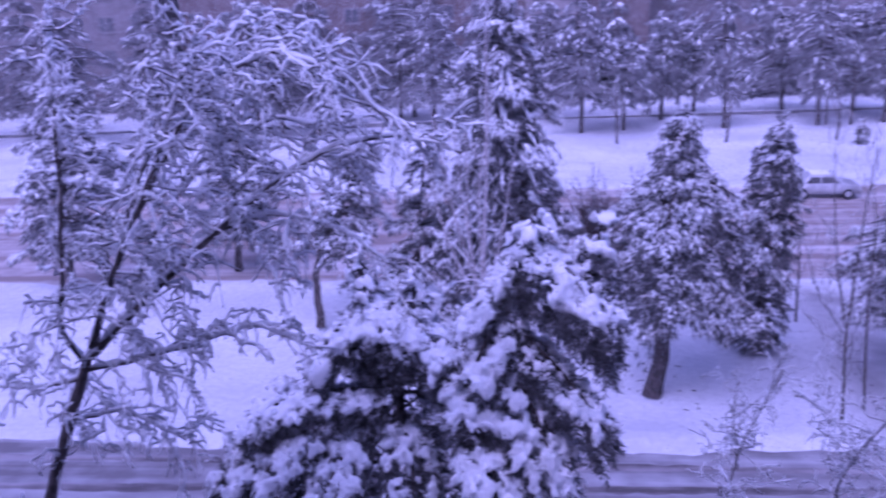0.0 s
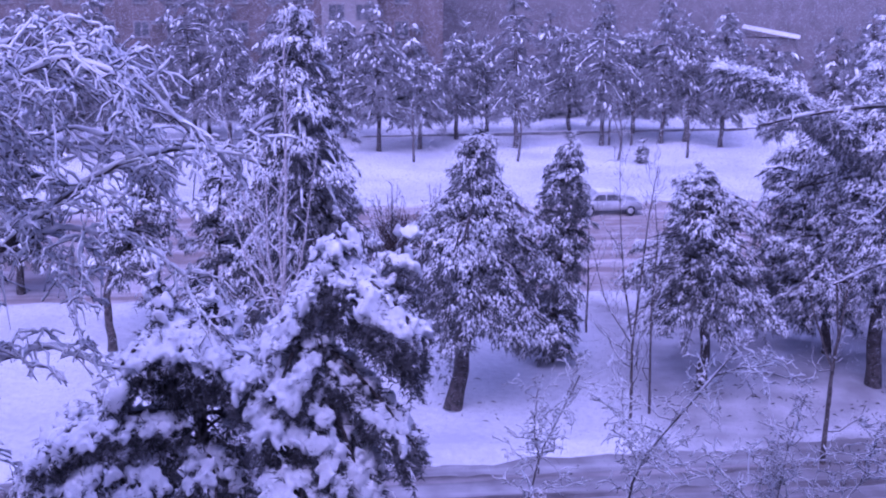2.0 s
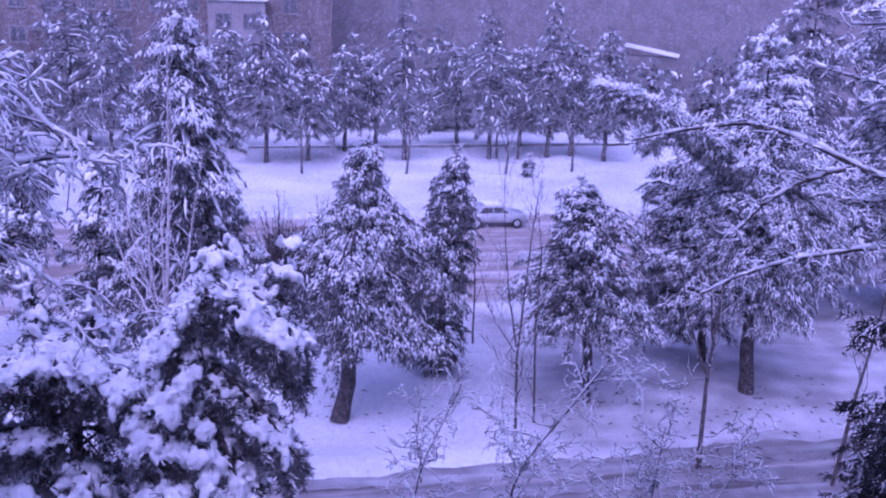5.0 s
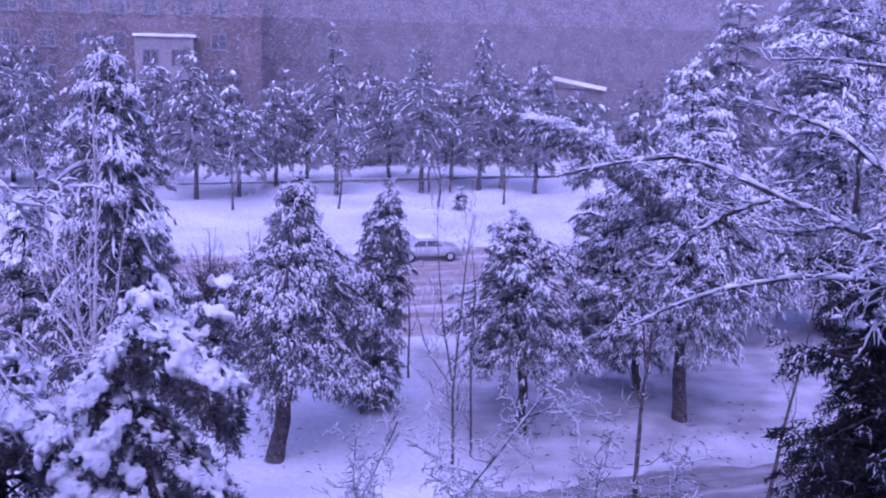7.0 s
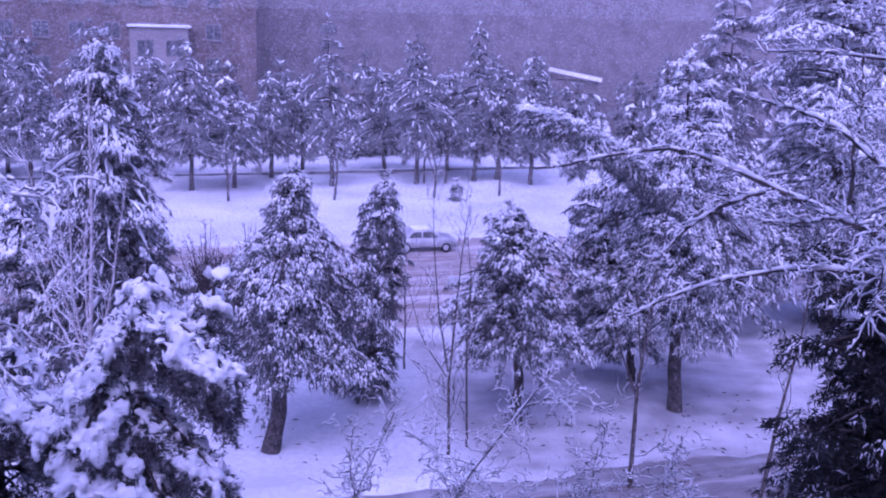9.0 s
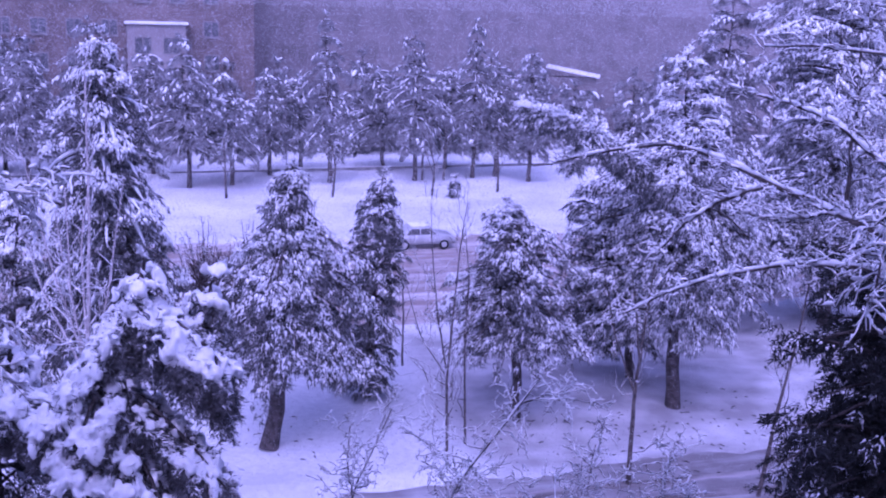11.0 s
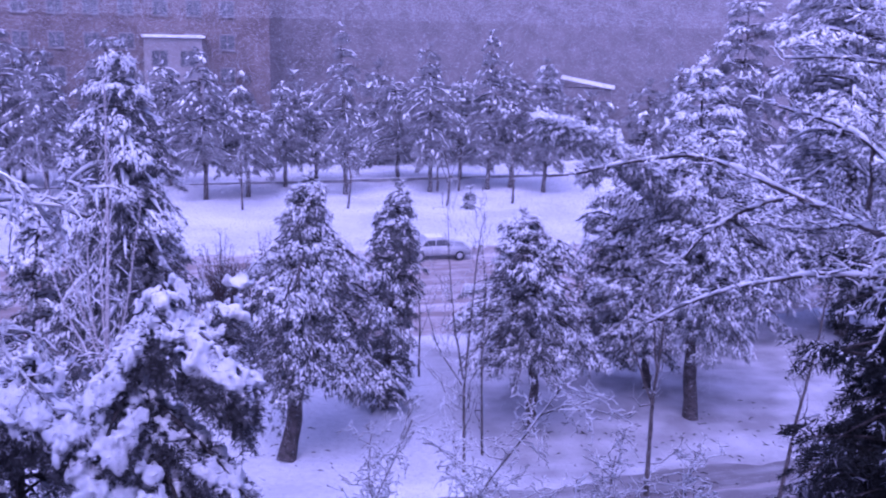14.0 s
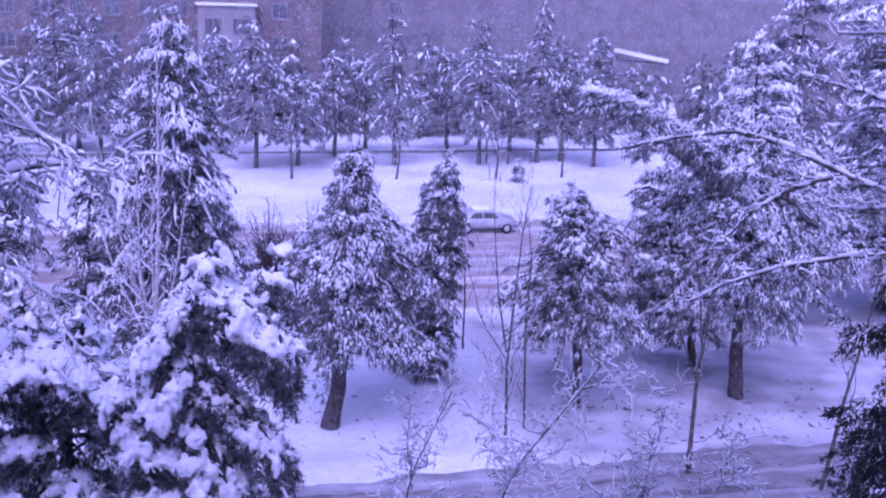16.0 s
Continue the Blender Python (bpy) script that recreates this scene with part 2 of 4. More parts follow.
def brush_templates(blades, count, rng, width=0.03, reach=0.34):
    """Short needles that stand out all round a shoot along +x."""
    out = []
    for _ in range(count):
        vs = []
        for _b in range(blades):
            d = unit(np.array([rng.uniform(0.1, 1.0), rng.normal(0, 0.8), rng.normal(-0.15, 0.6)]))
            o = np.array([rng.uniform(-0.1, 0.85), rng.normal(0, 0.06), rng.normal(-0.03, 0.05)])
            side = unit(np.cross(d, rng.normal(size=3))) * width
            vs += [o - side, o + side, o + d * reach * rng.uniform(0.6, 1.25)]
        out.append(vs)
    return np.array(out), np.arange(blades * 3).reshape(-1, 3)


def scatter(templates, faces, pos, head, size, rng, lift=0.0, squash=None):
    """Copies of the templates at pos (n, 3), pointed along head, of the given sizes."""
    n = len(pos)
    x = unit(head)
    y = unit(np.cross(np.array([0, 0, 1.0]), x) + rng.normal(0, 0.12, (n, 3)))
    z = np.cross(x, y)
    pick = templates[rng.integers(0, len(templates), n)] * np.asarray(size).reshape(-1, 1, 1)
    if squash is not None:
        pick = pick * squash[:, None, :]
    v = np.einsum("nvi,nij->nvj", pick, np.stack([x, y, z], 1)) + pos[:, None] + np.array([0, 0, lift])
    f = faces[None] + (np.arange(n) * templates.shape[1])[:, None, None]
    return v.reshape(-1, 3), f.reshape(-1, faces.shape[1])


TRNG = np.random.default_rng(11)
BLOB_FINE = blob_templates(2, 12, TRNG, 0.34, 0.3, 0.5)
BLOB = blob_templates(1, 8, TRNG)
STREAK = blob_templates(1, 8, TRNG, 0.21, 0.15, 0.5)
SPRAY = brush_templates(19, 10, TRNG, 0.045, 0.4)
TUFT_FINE = brush_templates(22, 10, TRNG, 0.03)
TUFT = tuft_templates(11, 8, TRNG, 0.06)
TUFT_FAR = tuft_templates(10, 6, TRNG, 0.085)
FROST = {"near": brush_templates(14, 8, TRNG, 0.035), "mid": tuft_templates(8, 8, TRNG, 0.055), "far": tuft_templates(5, 6, TRNG, 0.09)}


# ---------- trees ----------
def exposed(pos, cell, depth):
    """True for the places that have open sky above them: snow settles there."""
    key = np.floor(pos[:, :2] / cell).astype(int)
    _, inv = np.unique(key[:, 0] * 10007 + key[:, 1], return_inverse=True)
    top = np.full(inv.max() + 1, -1e9)
    np.maximum.at(top, inv, pos[:, 2])
    return pos[:, 2] > top[inv] - depth


def settle(ob, size):
    """Lets lumps of snow that touch run together into one soft mass."""
    m = ob.modifiers.new("merge", "REMESH")
    m.mode, m.voxel_size, m.use_smooth_shade = "VOXEL", size, True
    m = ob.modifiers.new("soften", "SMOOTH")
    m.factor, m.iterations = 0.5, 3


def conifer(name, label, leaders, branches, tuft, seed, snow=0.9, under=0.2, snow_size=1.0, detail="mid", needles=NEEDLES, droop=0.5,
            trunk=None, trunk_r=0.25, spread=0.34, group="", step=0.6, rise=0.25, ragged=0.3, deep=1.0, layers=7, extra=2, frost=0.7, merge=0.0, cell=1.1,
            boughs=(), arm=0.0, blob=None, spray=None):
    """A snow-laden evergreen. leaders: (foot, top, crown start 0..1, radius, shape) of each stem that carries branches;
    shape 0 is a cone, 1 a rounded head, and rows
    (share of the height, reach to -x, reach to +x) give an uneven crown, as shares of the radius. boughs: (points, half width,
    depth of the hanging sprays, share of snow) of single large boughs. arm: radius of the snow that lies along each bough. trunk: points of the stem from the ground. snow, under: the share of sprays
    with snow on them where the sky is open above, and where other boughs cover them."""
    rng = np.random.default_rng(seed)
    foot = np.array(trunk[0] if trunk is not None else leaders[0][0], float)
    ob = thing(name, *foot)
    bark, pos, head, sizes, flags = [], [], [], [], []
    total = sum(ld[3] for ld in leaders)
    stems = ([trunk] if trunk is not None else []) + [[ld[0], ld[1]] for ld in leaders]
    for si, st in enumerate(stems):
        q = resample(st, 12)
        q[1:-1] += rng.normal(0, 0.03, (10, 3)) * [1, 1, 0]
        r = (trunk_r if si == 0 else trunk_r * 0.55) * np.linspace(1, 0.18 if (si or trunk is None) else 0.5, 12)
        if si == 0:
            r[0] *= 1.15
        bark.append(tubes([q - foot], [r], 9))
    link("trunk", mesh_of("trunk", *joined(bark), BARK), ob)
    limb_p, limb_r = [], []
    for a, b, start, radius, shape in leaders:
        a, b = np.array(a, float), np.array(b, float)
        count = int(branches * radius / total)
        lobe, turn = rng.uniform(0, 6.28, 4), rng.uniform(1.5, 4, 4)
        for i in range(count):
            s = (i + rng.uniform(0, 1)) / count
            s = min(0.999, max(0.0, 0.3 * s + 0.7 * (math.floor(s * layers) + 0.35 + rng.normal(0, 0.16)) / layers))
            h = start + (1 - start) * s
            az = i * 2.39996 + rng.uniform(-0.6, 0.6)
            if isinstance(shape, list):
                lf, rt = (float(np.interp(s, [w[0] for w in shape], [w[k] for w in shape])) for k in (1, 2))
                c, dp = math.cos(az), (lf + rt) / 2
                prof = 1 / math.sqrt((c / (rt if c > 0 else lf)) ** 2 + (math.sin(az) / dp) ** 2)
            else:
                prof = (1 - s) ** 0.8 * (1 - shape) + shape * math.sqrt(max(0.0, 1 - (1.25 * s - 0.25) ** 2)) * (0.75 + 0.25 * (s > 0.15))
            wave = sum(math.sin((q + 1) * az + lobe[q] + turn[q] * 2.5 * s) for q in range(4)) / 2
            ln = radius * max(prof, 0.1) * rng.uniform(0.6, 1.15) * (1 + ragged * wave)
            if rng.random() < 0.12 or ln < 0.12:
                continue
            d = np.array([math.cos(az), math.sin(az), 0])
            u = np.linspace(0, 1, 7)[:, None]
            up = rise + 0.25 * s + rng.normal(0, 0.1)
            if isinstance(shape, list):
                h = min(0.995, h + 0.55 * max(0.0, droop - up) * ln / max(0.5, b[2] - a[2]))
            path = a + (b - a) * h + d * ln * u + np.array([0, 0, 1.0]) * ln * (up * u - (droop + rng.normal(0, 0.12)) * u ** 2)
            limb_p.append(path)
            limb_r.append(np.linspace(0.02 + 0.018 * ln, 0.008, 7))
            m = max(4, int(ln / (tuft * step) * (1.8 + 1.4 * rng.random())))
            uu = rng.uniform(0.1, 1.0, m) ** 0.65
            uu[0] = 1.0
            at = np.stack([np.interp(uu, u[:, 0], path[:, c]) for c in range(3)], 1)
            tan = unit(np.stack([np.interp(uu, u[:, 0], np.gradient(path[:, c])) for c in range(3)], 1))
            side = np.array([-d[1], d[0], 0])
            off = rng.uniform(-1, 1, m) * spread * (0.35 + 0.65 * np.sin(np.pi * np.clip(uu, 0.1, 0.95))) * ln * (uu < 0.98)
            at = at + side * off[:, None] - np.array([0, 0, 1.0]) * (np.abs(off) * 0.5 * droop)[:, None] + rng.normal(0, 0.05, (m, 3))
            pos.append(at)
            hang = np.where(uu > 0.5, 0.55, 0.2)
            hd = tan + side * (np.sign(off) * 0.7 * (np.abs(off) > 0.02))[:, None] + rng.normal(0, 0.25, (m, 3)) - np.array([0, 0, 1.0]) * hang[:, None]
            head.append(hd)
            sizes.append(tuft * rng.uniform(0.65, 1.35, m))
            flags.append(np.full(m, -1))
        pos.append(b[None] + rng.normal(0, 0.06, (5, 3)))
        head.append(rng.normal(0, 0.4, (5, 3)) + [0, 0, 0.7])
        sizes.append(np.full(5, tuft))
        flags.append(np.full(5, -1))
    for pts, wide, hang, load in boughs:
        q = resample(pts, 7)
        limb_p.append(q)
        limb_r.append(np.linspace(0.05, 0.012, 7))
        ln = np.linalg.norm(np.diff(q, axis=0), axis=1).sum()
        m = int(ln * 2 * wide * (hang + 0.12) / (tuft * 0.42) ** 3)
        uu, grid = rng.uniform(0, 1, m), np.linspace(0, 1, 7)
        at = np.stack([np.interp(uu, grid, q[:, c]) for c in range(3)], 1)
        tan = unit(np.stack([np.interp(uu, grid, np.gradient(q[:, c])) for c in range(3)], 1))
        side = unit(np.cross(tan, [0, 0, 1.0]))
        across = rng.uniform(-1, 1, m) * (0.45 + 0.55 * np.sin(np.pi * np.clip(0.15 + 0.75 * uu, 0, 1)))
        low = rng.uniform(0, 1, m) ** 1.1
        fall = low * hang * (1 - 0.35 * across ** 2) * (0.55 + 0.45 * np.sin(uu * 9 + across * 4 + rng.uniform(0, 6)) ** 2) + 0.4 * wide * across ** 2
        pos.append(at + side * (across * wide)[:, None] - np.array([0, 0, 1.0]) * fall[:, None])
        head.append(tan * 0.6 + side * (np.sign(across) * 0.5)[:, None] + rng.normal(0, 0.25, (m, 3)) - np.array([0, 0, 1.0]) * (0.2 + 0.9 * low)[:, None])
        sizes.append(tuft * rng.uniform(0.65, 1.3, m))
        patch = np.sin(uu * rng.uniform(9, 14) + across * 3 + rng.uniform(0, 6)) + rng.normal(0, 0.3, m)
        flags.append(((low < 0.2) & (rng.random(m) < load) & (patch > -0.85)).astype(int))
    flags = np.concatenate(flags)
    pos, head, sizes = np.concatenate(pos) - foot, np.concatenate(head), np.concatenate(sizes)
    limb_p, limb_r = np.array(limb_p) - foot, np.array(limb_r)
    if detail == "far":
        tagged(link("bough", mesh_of("bough", *tubes(limb_p, limb_r, 4), BARK), ob), kind="stuff")
    else:
        for p, r in zip(limb_p, limb_r):
            link("bough", mesh_of("bough", *tubes([p], [r], 5), BARK), ob)
    tt = spray or {"near": TUFT_FINE, "mid": TUFT, "far": TUFT_FAR}[detail]
    bb = blob or {"near": BLOB_FINE, "mid": STREAK, "far": STREAK}[detail]
    v, f = scatter(*tt, pos, head, sizes * 1.25, rng)
    tagged(link("crown", mesh_of("crown", v, f, needles, False), ob), kind="stuff")
    top = np.where(flags < 0, exposed(pos, tuft * cell, tuft * 1.2 * deep), flags == 1)
    chunks, rime = [], []
    fr = np.where(rng.random(len(pos)) < np.where(top, frost * 1.6, frost * 0.8))[0]
    if len(fr):
        rime.append(scatter(*FROST[detail], pos[fr] + [0, 0, 0.1 * tuft], head[fr] + [0, 0, 0.25], sizes[fr] * 1.15, rng))
    keep = np.where(rng.random(len(pos)) < np.where(top, snow, under))[0]
    sq = rng.uniform((0.6, 0.7, 0.7), (1.1, 1.4, 1.6), (len(keep), 3))
    chunks.append(scatter(*bb, pos[keep], head[keep] + [0, 0, 0.15], sizes[keep] * snow_size * np.where(top[keep], 1.0, 0.6), rng, 0.12 * tuft, sq))
    more = np.repeat(np.where(top & (rng.random(len(pos)) < snow))[0], extra)
    n = len(more)
    if n:
        at = pos[more] + rng.normal(0, 0.48, (n, 3)) * tuft * [1, 1, 0.35] + [0, 0, 0.06 * tuft]
        sq = rng.uniform((0.5, 0.7, 0.7), (1.1, 1.4, 1.6), (n, 3))
        chunks.append(scatter(*(BLOB if merge else bb), at, head[more] + rng.normal(0, 0.5, (n, 3)), sizes[more] * snow_size * rng.uniform(0.4, 0.85, n), rng, 0.1 * tuft, sq))
    if arm and len(limb_p):
        u = np.linspace(0, 1, 7)
        body = arm * np.sin(np.pi * np.clip(0.12 + 0.8 * u, 0, 1)) * rng.uniform(0.3, 1.25, (len(limb_p), 7)) * np.minimum(1, np.ptp(limb_p[..., :2], axis=1).max(1))[:, None]
        body *= (rng.random(body.shape) < 0.55) * (rng.random((len(limb_p), 1)) < 0.6) + 0.02
        v, f = tubes(limb_p + np.array([0, 0, 0.1 * tuft]), body, 5, 0.8)
        chunks.append((v, np.concatenate([f[:, :3], f[:, [0, 2, 3]]])))
    if merge and rime:
        tagged(link("rime", mesh_of("rime", *joined(rime), SNOW), ob, "white rime on the needles"), kind="stuff")
        rime = []
    load = tagged(link("snow_load", mesh_of("snow_load", *joined(rime + chunks), SNOW), ob, "white snow lying on the boughs"), kind="stuff")
    if merge:
        settle(load, merge)
    return tagged(ob, label, "tree", group)


def twigs_on(P, R, per, length, rng, bias, arch, cap=0.02, k=5, thin=0.55):
    """Side shoots on each of the polylines P (n, m, 3)."""
    n, m, _ = P.shape
    seg = np.linalg.norm(np.diff(P, axis=1), axis=2).sum(1)
    count = np.maximum(1, (seg * per).astype(int))
    idx = np.repeat(np.arange(n), count)
    u = rng.uniform(0.12, 1.0, len(idx)) * (m - 1)
    lo = np.minimum(u.astype(int), m - 2)
    fr = (u - lo)[:, None]
    start = P[idx, lo] * (1 - fr) + P[idx, lo + 1] * fr
    tan = unit(P[idx, lo + 1] - P[idx, lo])
    d = unit(tan * 0.7 + rng.normal(0, 0.75, start.shape) + np.asarray(bias))
    ln = length * rng.uniform(0.35, 1.2, len(idx)) * np.clip(1.15 - 0.5 * u / (m - 1), 0.4, 1.2)
    s = np.linspace(0, 1, k)[None, :, None]
    wob = np.cumsum(rng.normal(0, 0.095, (len(idx), k, 3)), axis=1) * ln[:, None, None]
    wob[:, 0] = 0
    path = start[:, None] + d[:, None] * (ln[:, None, None] * s) + wob + np.array([0, 0, 1.0]) * (ln[:, None, None] * (0.25 * s - arch * s ** 2))
    r0 = np.minimum(R[idx, lo] * thin, cap)
    return path, r0[:, None] * np.linspace(1, 0.35, k)[None]


def leafless(name, label, foot, limbs, levels, seed, rime=1.0, group="", cover=SNOW, wood=BARK_GREY, bias=(0, 0, 0.15), arch=0.3,
             smallest=0.006, limb_snow=1.0, cap=0.02, clumps=0, clump_size=0.16, nodes=40, sides=9):
    """A bare deciduous tree. limbs: (points, radius at the foot, at the tip) in metres from the origin of the place.
    levels: (shoots a metre, length) for each further order. rime: thickness of the snow on the twigs, in centimetres."""
    rng = np.random.default_rng(seed)
    foot = np.array(foot, float)
    ob = thing(name, *foot)
    P = np.array([resample(p, nodes) for p, _, _ in limbs]) - foot
    P[:, 1:] += np.cumsum(rng.normal(0, 0.006, P[:, 1:].shape), axis=1)
    R = np.array([np.linspace(a, b, nodes) for _, a, b in limbs]) * rng.uniform(0.9, 1.1, (len(limbs), nodes))
    orders = [(P, R, 8)]
    for per, length in levels:
        p, r = twigs_on(orders[-1][0], orders[-1][1], per, length, rng, bias, arch, cap)
        orders.append((p, np.maximum(r, smallest), 3))
    for q in range(len(P)):
        nm = "trunk" if q == 0 else "limb"
        link(nm, mesh_of(nm, *tubes(P[q:q + 1], R[q:q + 1], sides), wood), ob)
    wood_chunks = [tubes(p, r, s) for p, r, s in orders[1:]]
    if wood_chunks:
        tagged(link("twig", mesh_of("twig", *joined(wood_chunks), wood), ob), kind="stuff")
    if rime > 0:
        snow = []
        for i, (p, r, s) in enumerate(orders):
            t = unit(np.gradient(p, axis=1))
            flat = 0.35 + 0.65 * np.sqrt(np.clip(1 - t[..., 2] ** 2, 0, 1))
            lump = 0.4 + 1.15 * rng.random(r.shape)
            rr = (r * (0.72 if i == 0 else 0.75) + 0.009 * rime * (limb_snow if i == 0 else 1.0)) * flat * lump
            rr[:, 0] *= 0.5
            rr[:, -1] *= 0.45
            q = p + np.array([0, 0, 1.0]) * (r * 0.85 + 0.006 * rime * (limb_snow if i == 0 else 1.0))[..., None]
            snow.append(tubes(q, rr, 6 if i == 0 else (4 if i < 3 else 3)))
        tagged(link("snow_load", mesh_of("snow_load", *joined(snow), cover), ob, "white snow and rime lying along the twigs"), kind="stuff")
    if clumps:
        at, way = [], []
        for p, r, s in orders[:3]:
            n = clumps // 3
            row, col = rng.integers(0, len(p), n), rng.integers(1 if len(p) > 12 else 12, p.shape[1] - 1, n)
            at.append(p[row, col])
            way.append(p[row, col + 1] - p[row, col])
        at, way = np.concatenate(at), unit(np.concatenate(way))
        n = len(at)
        sq = rng.uniform((0.7, 0.6, 0.6), (1.5, 1.3, 1.3), (n, 3))
        lumps = scatter(*BLOB, at - way * 0.05, way, clump_size * rng.uniform(0.6, 1.3, n), rng, 0.015, sq)
        settle(tagged(link("snow_clump", mesh_of("snow_clump", *lumps, cover), ob, "soft clumps of wet snow on the limbs"), kind="stuff"), 0.018)
    return tagged(ob, label, "tree", group)


# ---------- ground, roads ----------
TURN = 16.0
ca, sa = math.cos(radians(TURN)), math.sin(radians(TURN))


def along(s, d):
    """A place s metres along the streets and d metres across them."""
    return s * ca - d * sa, s * sa + d * ca


def axis_steps(a, b, fine_a, fine_b, fine, coarse):
    out = list(np.arange(a, fine_a, coarse)) + list(np.arange(fine_a, fine_b, fine)) + list(np.arange(fine_b, b + coarse, coarse))
    return np.array(out)


def ground_sheet():
    xs, ys = axis_steps(-900, 900, -60, 50, 0.55, 50), axis_steps(-300, 1500, 8, 110, 0.55, 50)
    X, Y = np.meshgrid(xs, ys)
    S, D = X * ca + Y * sa, -X * sa + Y * ca
    rng = np.random.default_rng(3)
    Z = np.zeros_like(X)
    for wl, amp in ((14, 0.10), (6, 0.05), (2.6, 0.028), (1.3, 0.012)):
        for _ in range(5):
            a = rng.uniform(0, 6.28)
            Z += amp / 2.2 * np.sin((X * math.cos(a) + Y * math.sin(a)) * 6.28 / wl + rng.uniform(0, 6.28))
    inside = (np.abs(X) < 70) & (Y < 125) & (Y > 5)
    Z = np.where(inside, Z, 0)
    D = D + 0.12 * np.sin(S * 0.55) + 0.1 * np.sin(S * 1.7 + 1) + 0.1 * np.sin(S * 3.1)
    for lo, hi in ((NEAR_LO, NEAR_HI), (FAR_LO, FAR_HI)):
        edge = np.clip(np.minimum(D - lo + 0.6, hi + 0.6 - D) / 0.6, 0, 1)
        bank = np.exp(-((D - lo + 0.9) / 0.5) ** 2) + np.exp(-((D - hi - 0.9) / 0.5) ** 2)
        Z = Z * (1 - edge) - 0.12 * edge + 0.13 * bank * (1 - edge)
    n, m = X.shape
    i, j = np.meshgrid(np.arange(n - 1), np.arange(m - 1), indexing="ij")
    a = i * m + j
    faces = np.stack([a, a + 1, a + m + 1, a + m], -1).reshape(-1, 4)
    verts = np.stack([X, Y, Z], -1).reshape(-1, 3)
    tagged(link("ground", mesh_of("ground", verts, faces, PARK_SNOW)), "ground under fresh uneven white snow", "ground", kind="structure")


NEAR_LO, NEAR_HI = 21.5, 27.4
FAR_LO, FAR_HI = 44.2, 61.6
ground_sheet()


def road(name, label, lo, hi, mat, crown):
    ss, ds = np.linspace(-160, 160, 160), np.linspace(lo - 0.9, hi + 0.9, 28)
    S, D = np.meshgrid(ss, ds - (lo + hi) / 2)
    rng = np.random.default_rng(5)
    Z = -0.03 - 0.02 * (D / (hi - lo)) ** 2
    for c in np.linspace(lo + 1.2, hi - 1.2, crown) - (lo + hi) / 2:
        Z = Z - 0.035 * np.exp(-((D - c - 0.15 * np.sin(S / 17 + c)) / 0.35) ** 2)
    Z += 0.004 * rng.normal(size=Z.shape)
    n, m = S.shape
    i, j = np.meshgrid(np.arange(n - 1), np.arange(m - 1), indexing="ij")
    a = i * m + j
    ob = link(name, mesh_of(name, np.stack([S, D, Z], -1).reshape(-1, 3), np.stack([a, a + 1, a + m + 1, a + m], -1).reshape(-1, 4), mat))
    ob.matrix_world = pose(*along(0, (lo + hi) / 2), 0, 0, 0, TURN)
    return tagged(ob, label, "road", kind="structure")


road("road", "wide street under brown slush and packed snow", FAR_LO, FAR_HI, SLUSH_FAR, 8)
road("lane", "narrow lane under packed snow with dark ruts", NEAR_LO, NEAR_HI, SLUSH_NEAR, 0)


def rut(d, width, seed):
    """A tyre track, a shallow strip of dark slush with ragged sides."""
    rng = np.random.default_rng(seed)
    s = np.linspace(-70, 70, 300)
    c = d + 0.18 * np.sin(s / 11 + seed) + 0.05 * np.cumsum(rng.normal(0, 0.2, 300)) / 4
    wl, wr = width * rng.uniform(0.55, 1.2, 300), width * rng.uniform(0.55, 1.2, 300)
    rows = [(-wl, -0.034), (-wl * 0.5, -0.01), (wr * 0.5, -0.01), (wr, -0.034)]
    V = np.stack([np.stack([s, c + o - d, np.full(300, z)], 1) for o, z in rows], 1)
    i, j = np.meshgrid(np.arange(299), np.arange(3), indexing="ij")
    a = i * 4 + j
    ob = link("tyre_track", mesh_of("tyre_track", V.reshape(-1, 3), np.stack([a, a + 4, a + 5, a + 1], -1).reshape(-1, 4), RUT))
    ob.matrix_world = pose(*along(0, d), -0.012, 0, 0, TURN)
    return tagged(ob, "dark wet tyre track pressed into the packed snow", "tyre track", "tyre tracks", kind="structure")


for dd, wd in ((26.7, 0.26), (25.2, 0.34), (23.7, 0.3), (22.3, 0.3)):
    rut(dd, wd, int(dd * 10))


def kerb_line():
    """The low kerb wall beyond the snow strip across the street."""
    bm = box_bm(-75, -0.18, -0.1, 26, 0.18, 0.26, 0.03)
    ob = tagged(part("kerb", bm, KERB, None), "low grey stone kerb wall along the snow strip", "kerb", kind="structure")
    ob.matrix_world = pose(-7.3, 90.7, 0, 0, 0, 20.2)
    bm = box_bm(-75, -0.2, 0.262, 26, 0.16, 0.33, 0.03)
    sn = part("snow_cap", bm, SNOW, ob, "snow lying on the kerb")


kerb_line()

